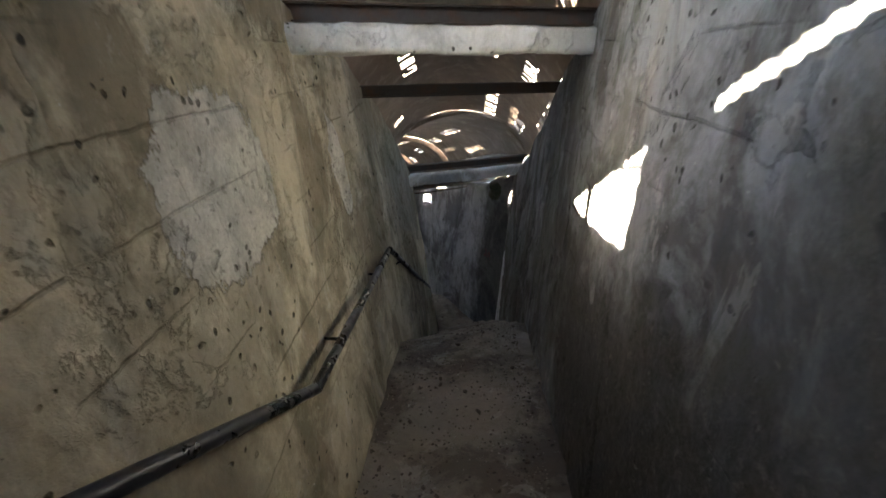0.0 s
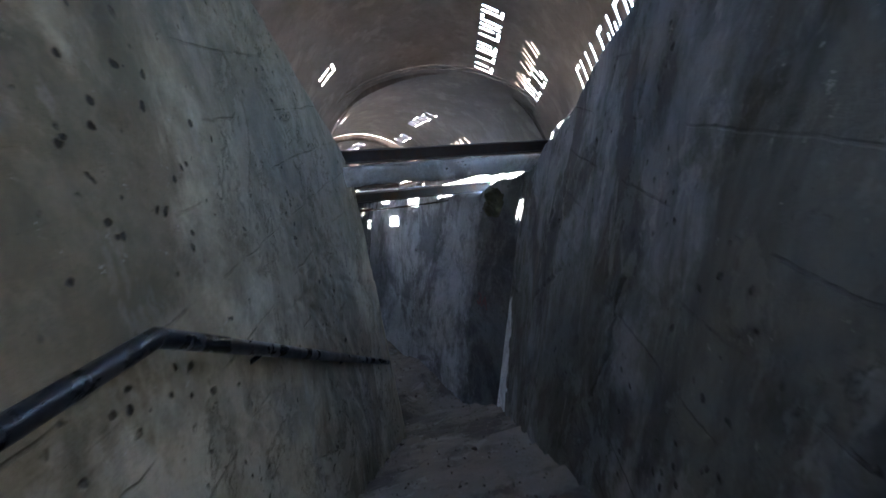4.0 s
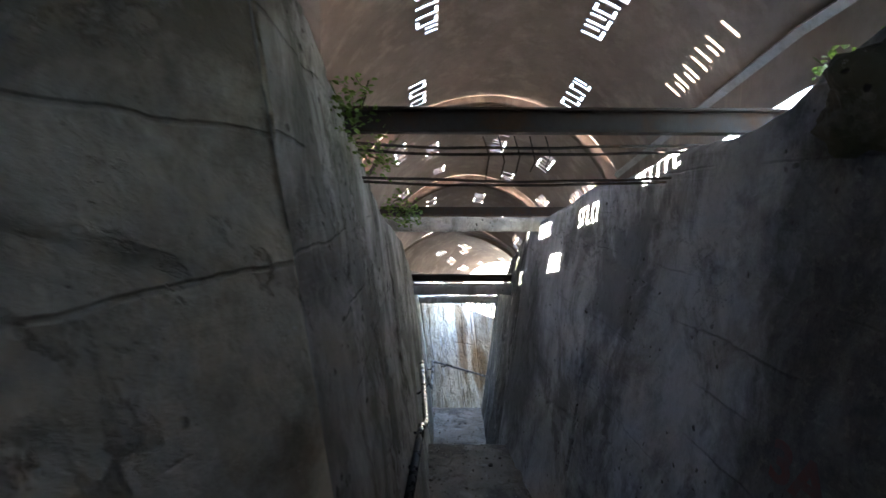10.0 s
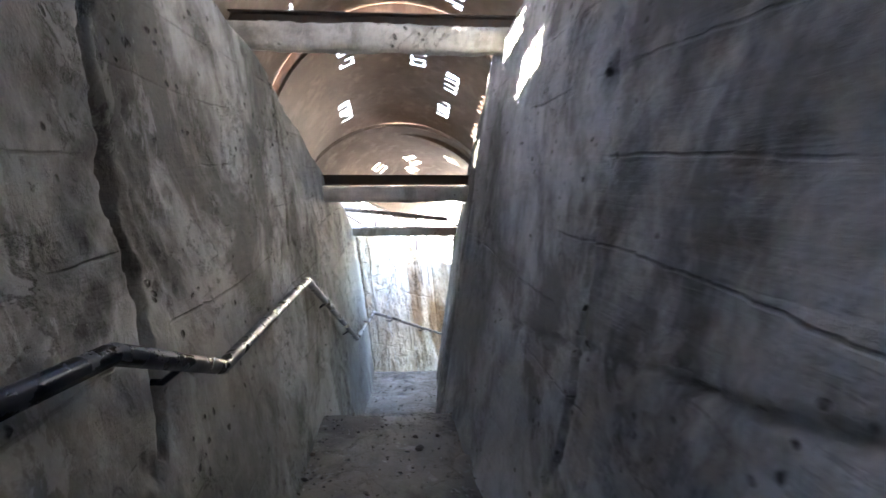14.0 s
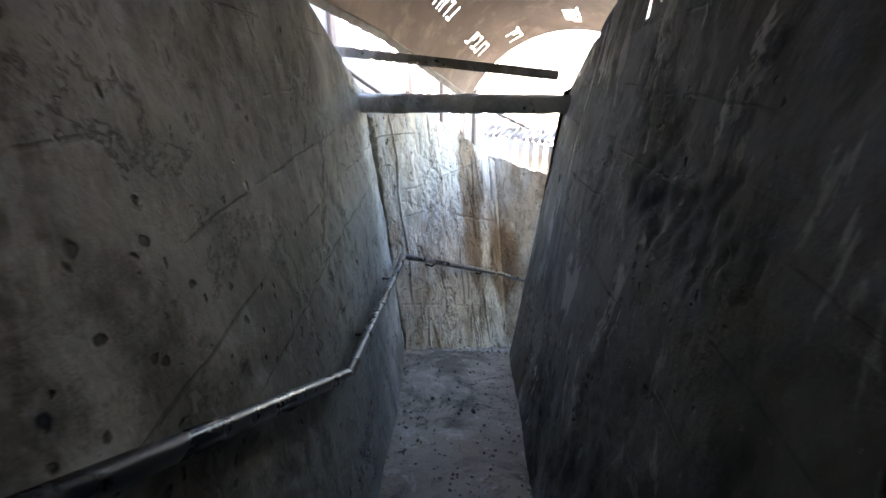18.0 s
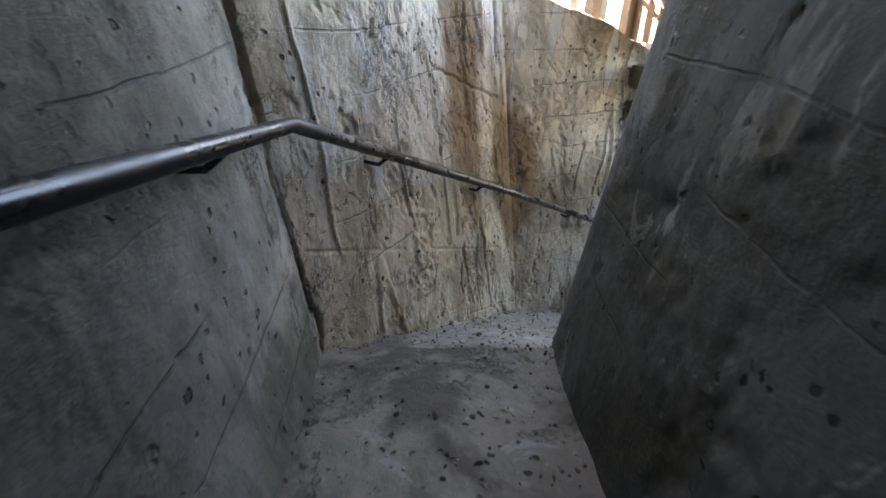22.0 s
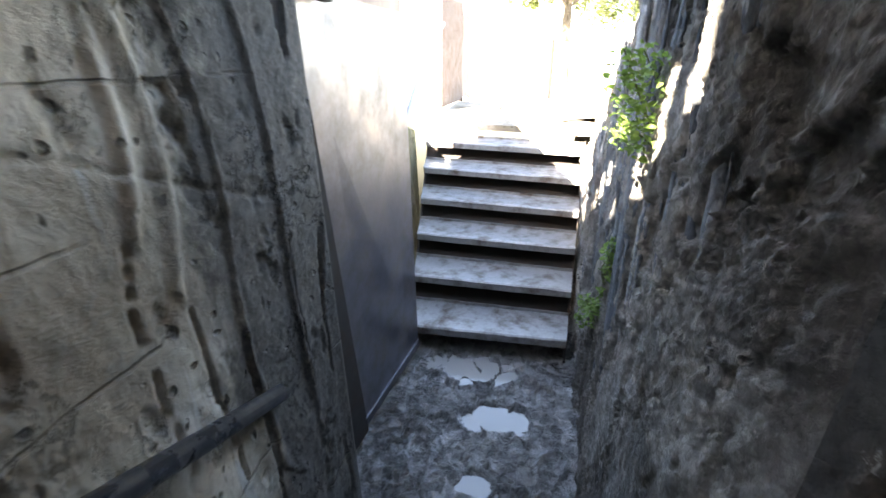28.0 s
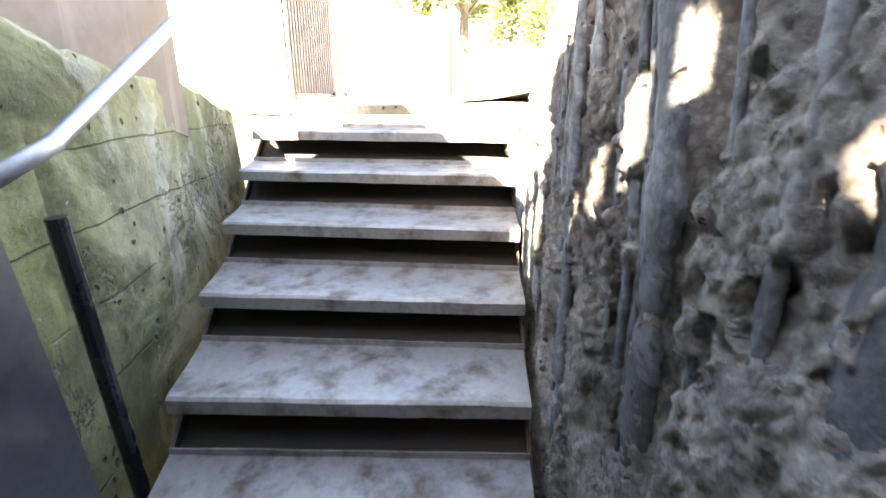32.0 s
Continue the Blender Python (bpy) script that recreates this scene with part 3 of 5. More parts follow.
wall_run("wall_6", RIGHT, 1, -1, M_GREY1, "board-marked concrete trench wall with shade painted at its ends and a faded red painted mark", relief_plain, 56.0, 0.022, cracks=RB_CRACKS)
wall_run("wall_7", RIGHT, 2, -1, M_GREY2, "pitted, streaked concrete trench wall with shade put into its dark colour", relief_plain, 67.0, 0.022)
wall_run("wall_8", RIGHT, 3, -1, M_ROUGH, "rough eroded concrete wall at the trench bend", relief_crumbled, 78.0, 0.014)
STONY_WALL = wall_run("wall_9", RIGHT, 4, -1, M_STONY, "eroded stony concrete wall with dark upright cement runs", relief_ribbed, 89.0, 0.0105)
# cement runs down the stony wall
M_RUN = concrete("blue_grey_cement_run", (0.22, 0.25, 0.28), (0.32, 0.35, 0.38), (0.06, 0.067, 0.075), 0.1, 0.45, 1.0, 0.3, 0.0, 700, (), 0.0, 0.4, 0.6, 0.4)
rng = random.Random(23)
A, B = Vector(RIGHT[4][:2]), Vector(RIGHT[5][:2])
d = (B - A).normalized()
nrm = Vector((-d.y, d.x))
s0 = 0.4
while s0 < 4.3:
    top = table(RIGHT_TOP, (A + d * s0).y) - rng.uniform(0.02, 0.5)
    low = table(FLOOR_Z, (A + d * s0).y) + rng.uniform(0.0, 0.7) + (0.45 if s0 < 1.2 else 0)
    rad = rng.choice((0.010, 0.014, 0.022, 0.034, 0.046)) * (0.6 if s0 < 1.1 else 1)
    bm = bmesh.new()
    n, sides = 70, 9
    rings = []
    for i in range(n + 1):
        z = lerp(top, low, i / n)
        q = s0 + 0.13 * noise.noise(Vector((z * 0.9, s0 * 1.3, 89.0))) + 0.015 * noise.noise(Vector((z * 4, s0 * 9, 3))) + LEAN * (z + 6)
        r = rad * (1 + 0.45 * noise.noise(Vector((z * 6, s0 * 7, 8))) + 0.45 * noise.noise(Vector((z * 15, s0 * 7, 5))) + 0.3 * noise.noise(Vector((z * 38, s0 * 7, 6)))) * min(1.0, 0.25 + 5 * min(i, n - i) / n)
        c = A + d * q + nrm * (0.010 - rad * 0.2)
        ring = []
        for j in range(sides):
            t = 2 * math.pi * j / sides
            p = c + d * (math.cos(t) * r) + nrm * (math.sin(t) * min(r * 0.6, 0.012 + 0.15 * r))
            ring.append(bm.verts.new((p.x, p.y, z)))
        rings.append(ring)
    for ra, rb in zip(rings, rings[1:]):
        for j in range(sides):
            bm.faces.new((ra[j], ra[(j + 1) % sides], rb[(j + 1) % sides], rb[j]))
    bm.faces.new(rings[0])
    bm.faces.new(rings[-1][::-1])
    bmesh.ops.recalc_face_normals(bm, faces=bm.faces[:])
    part("cement_run", bm, M_RUN, STONY_WALL, "smooth blue-grey cement run", True)
    s0 += rng.choice((0.05, 0.08, 0.12, 0.18))

OUTER = [(-1.74, 17.73, -5.6, 0.06), (-1.14, 18.46, -5.6, 0.06), (0.22, 20.11, -5.4, 0.05), (0.92, 20.96, -5.2, 0.05)]
wall_run("wall_10", OUTER, 0, 1, M_MOSSY, "mossy concrete retaining wall behind the open steel door", relief_crumbled, 91.0, 0.04, tops=[(17, -4.5), (18.4, -5.02)])
wall_run("wall_11", OUTER, 1, 1, M_MOSSY, "mossy stepped concrete retaining wall beside steel stairs", relief_crumbled, 95.0, 0.03, tops=[(18.4, -5.02), (18.9, -5.22), (19.7, -5.36), (20.1, -5.45)])

# end wall behind the start
bm = box_bm(-2.0, 1.6, -3.4, -3.0, 0.8, 3.5)
tagged(part("wall_12", bm, M_LEFT), "plain concrete end wall of the trench", "wall", kind="structure")


# ---- floor: landings, ramps and steps ----
STATIONS = [(LEFT[0], RIGHT[0]), (LEFT[1], RIGHT[1]), (LEFT[2], RIGHT[3]), (LEFT[3], RIGHT[4]), (LEFT[4], (-0.87, 16.85, -5.3, 0))]


def across(y):
    """Left and right points on the floor line for a left-hand station y."""
    for (l0, r0), (l1, r1) in zip(STATIONS, STATIONS[1:]):
        if y <= l1[1] or l1 is LEFT[4]:
            f = (y - l0[1]) / (l1[1] - l0[1])
            return Vector(l0[:2]).lerp(Vector(l1[:2]), f), Vector(r0[:2]).lerp(Vector(r1[:2]), f)


def floor_mesh(name, stations, amp=0.012, seed=0.0, cols=26, grow=0.3, rim=0.03, mat=None):
    """A lumpy sheet through stations of (left, right, z); repeated stations make risers."""
    verts, faces = [], []
    for k, (l, r, z) in enumerate(stations):
        d = (r - l).normalized()
        l2, r2 = l - d * grow, r + d * grow
        for c in range(cols + 1):
            p = l2.lerp(r2, c / cols)
            h = amp * noise.fractal(Vector((p.x * 4, p.y * 4, seed)), 0.9, 2.0, 5) + amp * 1.2 * noise.noise(Vector((p.x * 1.5, p.y * 1.5, seed + 5)))
            w = 0.012 * noise.noise(Vector((p.x * 6, p.y * 6, z * 9)))
            h += rim * max(0.0, abs(c / cols - 0.5) * 2 - 0.35)
            verts.append((p.x + w, p.y + w, z + h))
    w = cols + 1
    for i in range(len(stations) - 1):
        for c in range(cols):
            faces.append((i * w + c, i * w + c + 1, (i + 1) * w + c + 1, (i + 1) * w + c))
    me = bpy.data.meshes.new(name)
    me.from_pydata(verts, [], faces)
    me.materials.append(mat or M_FLOOR)
    me.polygons.foreach_set("use_smooth", [True] * len(me.polygons))
    return new(name, me)


FLIGHTS = [(-3.0, 1.49), (3.72, 7.35), (10.45, 12.15), (14.15, 17.2)]
LANDINGS = [(1.49, 3.72), (7.35, 10.45), (12.15, 14.15)]
FLOOR = thing("floor", (0, 0, 0), "earth-strewn concrete trench floor with ramps and worn steps", "floor", kind="structure")
for y0, y1 in LANDINGS:
    n = round((y1 - y0) / 0.04)
    rows = [(*across(lerp(y0, y1, k / n)), table(FLOOR_Z, lerp(y0, y1, k / n))) for k in range(n + 1)]
    floor_mesh("landing", rows, 0.02, 3.0, 44).parent = FLOOR
for y0, y1 in FLIGHTS:
    z0, z1 = table(FLOOR_Z, y0), table(FLOOR_Z, y1)
    n = round((z0 - z1) / 0.18)
    for k in range(n):
        a, b = lerp(y0, y1, k / n), lerp(y0, y1, (k + 1) / n)
        zt = lerp(z0, z1, (k + 1) / n)
        up = lerp(z0, z1, k / n)
        half = (up - zt) * 0.5
        rows = [(*across(a), up), (*across(a + 0.02), up - 0.012), (*across(a + 0.05), zt + half + 0.02), (*across(a + 0.09), zt + half)]
        m = 7
        rows += [(*across(lerp(a + 0.09, b, (j + 1) / m)), lerp(zt + half, zt, (j + 1) / m)) for j in range(m)]
        floor_mesh("step", rows, 0.012 if y0 > 14 else 0.02, 3.0, 40, mat=M_LIT_STEP if y0 > 14 else None).parent = FLOOR
# level muddy floor from the last step to the steel stairs
PUDDLES = [(-0.72, 17.90, 0.23, 0.12), (-0.88, 17.47, 0.15, 0.09), (-1.25, 17.2, 0.10, 0.06)]
rng = random.Random(41)
PRINTS = [(rng.uniform(0.05, 0.9), rng.uniform(0.15, 0.9), rng.uniform(-0.7, 0.7)) for _ in range(34)]
A0, B0 = (Vector((-2.15, 17.3)), Vector((-1.2, 16.45))), (Vector((-0.45, 18.85)), Vector((0.40, 18.0)))
NU, NV = 190, 130
verts, faces = [], []
along = (B0[0] - A0[0]).normalized()
for i in range(NU + 1):
    l, r = A0[0].lerp(B0[0], i / NU), A0[1].lerp(B0[1], i / NU)
    for j in range(NV + 1):
        p = l.lerp(r, j / NV)
        h = 0.012 * noise.fractal(Vector((p.x * 5, p.y * 5, 1)), 0.7, 2.1, 6)
        d, _ = noise.voronoi(Vector((p.x * 13, p.y * 13, 4)))
        h += 0.014 * min(0.35, d[1] - d[0])
        h += 0.008 * ease(0.1, 0.2, noise.noise(Vector((p.x * 14, p.y * 14, 8))))
        for pu, pv, pa in PRINTS:
            c = A0[0].lerp(B0[0], pu).lerp(A0[1].lerp(B0[1], pu), pv)
            q = p - c
            if q.length_squared > 0.04:
                continue
            ax = Vector((along.x * math.cos(pa) - along.y * math.sin(pa), along.x * math.sin(pa) + along.y * math.cos(pa)))
            u, v = q.dot(ax), q.x * -ax.y + q.y * ax.x
            e = math.hypot(u / 0.125, v / (0.046 + 0.012 * (u > 0)))
            if e < 1:
                h = h * 0.5 - 0.014 + 0.005 * (math.sin(u * 210) > 0.2)
            elif e < 1.35:
                h += 0.016 * (1 - abs(e - 1.15) / 0.2) if abs(e - 1.15) < 0.2 else 0
        for px, py, pr, pq in PUDDLES:
            e = math.hypot(((p.x - px) * 0.72 - (p.y - py) * 0.69) / pr, ((p.x - px) * 0.69 + (p.y - py) * 0.72) / pq)
            h -= 0.03 * ease(1.35, 0.75, e + 0.25 * noise.noise(Vector((p.x * 9, p.y * 9, 2))))
        h += 0.03 * max(0.0, abs(j / NV - 0.5) * 2 - 0.8)
        verts.append((p.x, p.y, -6.662 + h))
for i in range(NU):
    for j in range(NV):
        k = i * (NV + 1) + j
        faces.append((k, k + 1, k + NV + 2, k + NV + 1))
me = bpy.data.meshes.new("muddy_floor")
me.from_pydata(verts, [], faces)
me.materials.append(M_FLOOR)
me.polygons.foreach_set("use_smooth", [True] * len(me.polygons))
mud = new("muddy_floor", me)
mud.parent = FLOOR


# ---- beams across the trench ----
def cross_line(y, z, reach=0.25):
    """Ends of a beam over the trench at left-hand station y and height z."""
    l, r = across(y)
    d = (r - l).normalized()
    lt, rt = table([(q[1], q[3]) for q in LEFT], y), 0.09
    return l - d * (lt * 2.2 + reach), r + d * (rt * 2.2 + reach)


def beam_matrix(a, b, z):
    d = Vector((b.x - a.x, b.y - a.y, 0))
    return Matrix.Translation((a.x, a.y, z)) @ Matrix.Rotation(math.atan2(d.y, d.x), 4, 'Z'), d.length


def steel_beam(y, z, label, off=0.0):
    """A rusty I-section: two flanges and a web."""
    a, b = cross_line(y, z)
    m, L = beam_matrix(a, b, z)
    t = thing("steel_beam", (0, 0, 0), label, "beam", "beams over the trench")
    for nm, x in (("top_flange", (0, L, off - 0.05, off + 0.05, 0.09, 0.1)), ("bottom_flange", (0, L, off - 0.05, off + 0.05, 0, 0.01)), ("web", (0, L, off - 0.004, off + 0.004, 0.01, 0.09))):
        part(nm, box_bm(*x, bevel=0.002, m=m), M_BEAM, t)
    return t


def encased_beam(y, z, label, h=0.15, w=0.14, seed=0.0, off=0.0):
    """A rough concrete-cased bar with broken, sagging edges."""
    a, b = cross_line(y, z, 0.12)
    m, L = beam_matrix(a, b, z)
    bm = bmesh.new()
    n, k = 150, 24
    rings = []
    for i in range(n + 1):
        x = L * i / n
        ring = []
        for j in range(k):
            q = 2 * math.pi * (j + 0.5) / k
            cy, cz = math.cos(q), math.sin(q)
            e = max(abs(cy), abs(cz)) * 0.9 + 0.1
            yy, zz = cy / e * w / 2, cz / e * h / 2
            s = 1 + 0.12 * noise.noise(Vector((x * 3, cy * 1.4, cz + seed))) + 0.10 * noise.noise(Vector((x * 14, cy * 3, cz * 3 + seed))) + 0.05 * noise.noise(Vector((x * 40, cy * 7, cz * 7 + seed)))
            if zz < 0:
                s += 0.16 * noise.noise(Vector((x * 5, 2, seed)))
            ring.append(bm.verts.new((x, off + yy * s, h / 2 + zz * s)))
        rings.append(ring)
    for ra, rb in zip(rings, rings[1:]):
        for j in range(k):
            bm.faces.new((ra[j], rb[j], rb[(j + 1) % k], ra[(j + 1) % k]))
    bm.faces.new(rings[0])
    bm.faces.new(rings[-1][::-1])
    bmesh.ops.recalc_face_normals(bm, faces=bm.faces[:])
    bm.transform(m)
    return tagged(part("encased_beam", bm, M_ENCASED, smooth=True), label, "beam", "beams over the trench")


for y, z, pale in ((2.75, 1.72, 1), (4.35, 1.2, 0), (6.55, -0.03, 1), (7.75, -0.63, 0), (10.5, -1.12, 1), (11.95, -2.14, 1)):
    if pale:
        encased_beam(y, z - 0.16, "whitish concrete-encased beam with crumbling edges across the trench", seed=y)
        steel_beam(y + 0.13, z + 0.0, "dark rusty steel beam beside a pale encased beam")
    else:
        steel_beam(y, z, "dark rusty steel beam across the trench")
encased_beam(13.95, -2.93, "rounded mossy concrete-encased beam above the trench bend", 0.13, 0.13, 33.0)


# ---- vaulted steel roof with cut-out lettering ----
def plate(name, q0, q1, t0, t1, b0, b1, parent, slots=(), hole=None, cell=0.04):
    """An upright sheet between two plan points with sloping top and bottom; slots: (u0, u1, v0, v1) openings, hole(point): cut away."""
    L = (q1 - q0).length
    nu = max(2, round(L / cell))
    nv = max(2, round(max(t0 - b0, t1 - b1) / cell))
    side = Vector((q1.y - q0.y, q0.x - q1.x)).normalized() * 0.004
    verts, faces = [], []
    for lay in (-1, 1):
        for i in range(nu + 1):
            f = i / nu
            p = q0.lerp(q1, f) + side * lay
            for j in range(nv + 1):
                verts.append((p.x, p.y, lerp(lerp(b0, b1, f), lerp(t0, t1, f), j / nv)))
    W = nv + 1
    N = (nu + 1) * W

    def solid(i, j):
        if not (0 <= i < nu and 0 <= j < nv):
            return False
        u, v = (i + 0.5) / nu * L, (j + 0.5) / nv
        if any(a <= u <= b and c <= v <= e for a, b, c, e in slots):
            return False
        if hole:
            k = i * W + j
            if hole(Vector(verts[k]).lerp(Vector(verts[k + W + 1]), 0.5)):
                return False
        return True

    for i in range(nu):
        for j in range(nv):
            if not solid(i, j):
                continue
            q = (i * W + j, i * W + j + 1, (i + 1) * W + j + 1, (i + 1) * W + j)
            faces.append(q[::-1])
            faces.append(tuple(x + N for x in q))
            for (ni, nj), (a, b) in (((i - 1, j), (q[0], q[1])), ((i + 1, j), (q[2], q[3])), ((i, j - 1), (q[3], q[0])), ((i, j + 1), (q[1], q[2]))):
                if not solid(ni, nj):
                    faces.append((a, b, b + N, a + N))
    me = bpy.data.meshes.new(name)
    me.from_pydata(verts, [], faces)
    me.materials.append(M_RUST)
    ob = new(name, me)
    ob.parent = parent
    return ob


def vault(p0, p1, z0, z1, half, rise, words, seed, left_gap=0.0, right_gap=0.0, gable=None, hole=None, cell=0.02, before=None):
    """A vaulted rusty sheet with slots cut through it; words: (u, v, length) in metres along and across."""
    p0, p1 = Vector(p0), Vector(p1)
    d = (p1 - p0)
    L = d.length
    d.normalize()
    right = Vector((d.y, -d.x))
    slant = -right.dot(before) / d.dot(before) if before else 0.0

    def set_back(u, lat):
        return d * (max(0.0, 1 - u / 0.9) * lat * slant)

    R = (half * half + rise * rise) / (2 * rise)
    amax = math.asin(min(1, half / R))
    arc = 2 * R * amax
    nu, nv = round(L / cell), round(arc / cell)
    rng = random.Random(seed)
    cut = set()
    sub = 2 if cell < 0.015 else 1

    def stroke(i0, j0, i, j):
        for a in range(sub):
            for b in range(sub):
                cut.add((i0 + i * sub + a, j0 + j * sub + b))

    for u, v, ln in words:
        i0, j0 = round((u - ln / 2) / cell), round((v - 0.07 + arc / 2) / cell)
        i = 0
        while i < ln / cell / sub:
            kind = rng.choice("ihrlnvtr")
            tall = 7 if kind != "i" else 4
            wide = {"i": 1, "v": 1, "t": 4}.get(kind, 3)
            for q in range(tall):
                stroke(i0, j0, i + wide - 1, 6 - q)
                if kind in "ht" and q != 1:
                    stroke(i0, j0, i, 6 - q)
            if kind in "hrtl":
                for q in range(wide):
                    stroke(i0, j0, i + q, 6)
            if kind in "nl":
                for q in range(wide):
                    stroke(i0, j0, i + q, 0)
            i += wide + 1
            if rng.random() < 0.1:
                i += 2
    verts = []
    for lay in (0, 1):
        for i in range(nu + 1):
            f = i / nu
            c = p0.lerp(p1, f)
            zs = lerp(z0, z1, f)
            for j in range(nv + 1):
                a = -amax + 2 * amax * j / nv
                r = R + lay * 0.008
                q = c + right * (r * math.sin(a)) + set_back(f * L, r * math.sin(a))
                w = 0.006 * noise.noise(Vector((f * L * 1.2, a * 2, seed)))
                verts.append((q.x, q.y, zs + rise - R + r * math.cos(a) + w))
    W = nv + 1
    if hole:
        for i in range(nu):
            for j in range(nv):
                if hole(Vector(verts[i * W + j])):
                    cut.add((i, j))
    N = (nu + 1) * W
    faces = []
    keep = lambda i, j: 0 <= i < nu and 0 <= j < nv and (i, j) not in cut
    for i in range(nu):
        for j in range(nv):
            if (i, j) in cut:
                continue
            q = (i * W + j, i * W + j + 1, (i + 1) * W + j + 1, (i + 1) * W + j)
            faces.append(q)
            faces.append(tuple(x + N for x in q[::-1]))
            for (ni, nj), (a, b) in (((i - 1, j), (q[1], q[0])), ((i + 1, j), (q[3], q[2])), ((i, j - 1), (q[0], q[3])), ((i, j + 1), (q[2], q[1]))):
                if not keep(ni, nj):
                    faces.append((a, b, b + N, a + N))
    me = bpy.data.meshes.new("roof_sheet")
    me.from_pydata(verts, [], faces)
    me.materials.append(M_RUST)
    t = thing("vaulted_roof", (0, 0, 0), "brown rusted steel vault with cut-out lettering letting daylight in", "roof", "vaulted roof sections")
    ob = new("roof_sheet", me)
    ob.parent = t
    # end ribs and edge channels
    for f, nm in ((0.0, "arch_rib"), (1.0, "arch_rib")):
        c = p0.lerp(p1, f)
        zs = lerp(z0, z1, f)
        pts = []
        for j in range(25):
            a = -amax + 2 * amax * j / 24
            q = c + right * ((R - 0.02) * math.sin(a)) + set_back(f * L, R * math.sin(a))
            pts.append((q.x, q.y, zs + rise - R + (R - 0.02) * math.cos(a)))
        part(nm, tube_bm(pts, 0.007, 6), M_RUST, t)
    knees = [0.0, 0.9, L]

    def edge(sgn, u):
        return p0 + d * u + right * sgn * half + set_back(u, sgn * half), lerp(z0, z1, u / L)

    for sgn in (-1, 1):
        part("edge_channel", tube_bm([(*q, z) for q, z in (edge(sgn, u) for u in knees)], 0.012 if hole and sgn < 0 else 0.035, 4), M_CHANNEL, t)
    # side plates from the edge channel down to the bank
    for sgn, gap in ((-1, left_gap), (1, right_gap)):
        for u0, u1 in zip(knees, knees[1:]):
            (q0, e0), (q1, e1) = edge(sgn, u0), edge(sgn, u1)
            if gap is not None:
                b0, b1 = min(table(HILL, q0.y) + gap, e0 - 0.03), min(table(HILL, q1.y) + gap, e1 - 0.03)
            elif sgn > 0:
                b0, b1 = e0 - 0.27, e1 - 0.27
            else:
                continue
            plate("side_plate", q0, q1, e0, e1, b0, b1, t, (), hole, 0.02 if hole else 0.04)
    # crescent gable at the far end, down to the next section
    if gable:
        g0, g1, gz0, gz1, g_half, g_rise = gable
        g0, g1 = Vector(g0), Vector(g1)
        g_d = (g1 - g0).normalized()
        g_r = Vector((g_d.y, -g_d.x))
        g_R = (g_half ** 2 + g_rise ** 2) / (2 * g_rise)
        bm = bmesh.new()
        rows = []
        for j in range(49):
            a = amax * (j / 48 * 2 - 1)
            o = p1 + right * (R * math.sin(a)) - d * 0.02
            zo = z1 + rise - R + R * math.cos(a)
            lat = max(-g_half, min(g_half, (o - g0).dot(g_r)))
            zi = lerp(gz0, gz1, (o - g0).dot(g_d) / (g1 - g0).length) + g_rise - g_R + math.sqrt(g_R * g_R - lat * lat) - 0.015
            rows.append((bm.verts.new((o.x, o.y, zo)), bm.verts.new((o.x, o.y, min(zi, zo - 0.01)))))
        for (a0, b0), (a1, b1) in zip(rows, rows[1:]):
            bm.faces.new((a0, b0, b1, a1))
        bmesh.ops.solidify(bm, geom=bm.faces[:], thickness=0.01)
        part("gable_plate", bm, M_RUST, t)
    return t


# Dark steel of the door fittings; also the shade painted behind the stair treads.
M_STEEL_AND_SHADE = steel_mat("dark_steel_and_riser_shade", (0.03, 0.027, 0.025), (0.055, 0.032, 0.02), 0.8, 0.6, 0.2)
M_CHANNEL = steel_mat("pale_edge_channel", (0.34, 0.31, 0.28), (0.2, 0.15, 0.11), 0.6, 0.4, 0.3)


def lit_on(polys, plane_x, slope):
    """A test for points whose sunbeam lands inside one of polys, given in (y, z) on a right-hand wall x = plane_x + slope * y."""
    def test(p):
        k = (p.x - plane_x - slope * p.y) / (sv.x - slope * sv.y)
        q = p - sv * k
        return any(inside(q.y, q.z, poly) for poly in polys)
    return test


def inside(x, y, poly):
    c = False
    for (x0, y0), (x1, y1) in zip(poly, poly[1:] + poly[:1]):
        if (y0 > y) != (y1 > y) and x < (x1 - x0) * (y - y0) / (y1 - y0) + x0:
            c = not c
    return c


SUN_PATCHES = [[(2.88, 0.70), (2.50, 0.876), (2.50, 0.70)], [(2.42, 0.913), (1.52, 1.33), (1.72, 0.70), (2.42, 0.70)], [(1.30, 1.455), (0.70, 1.75), (0.70, 1.71), (1.30, 1.425)]]
# First vault runs on unseen behind the start, added to shut out light.
VAULTS = [((-0.33, -3.3), (0.05, 2.85), 3.67, 2.15, 1.12, 0.80, -0.4, -0.3), ((0.05, 2.84), (0.27, 7.45), 2.06, -0.06, 1.12, 0.80, -0.4, -0.3),
          ((0.266, 7.247), (-0.877, 9.85), 0.083, -0.72, 1.12, 0.65, -0.4, None), ((-0.877, 9.83), (-1.68, 11.75), -0.87, -1.38, 1.08, 0.74, -0.4, 0.06),
          ((-1.68, 11.73), (-2.40, 13.35), -1.48, -2.17, 1.06, 0.74, -0.4, -0.3), ((-2.30, 13.1), (-2.19, 15.6), -2.10, -2.95, 1.0, 0.64, None, 0.45)]
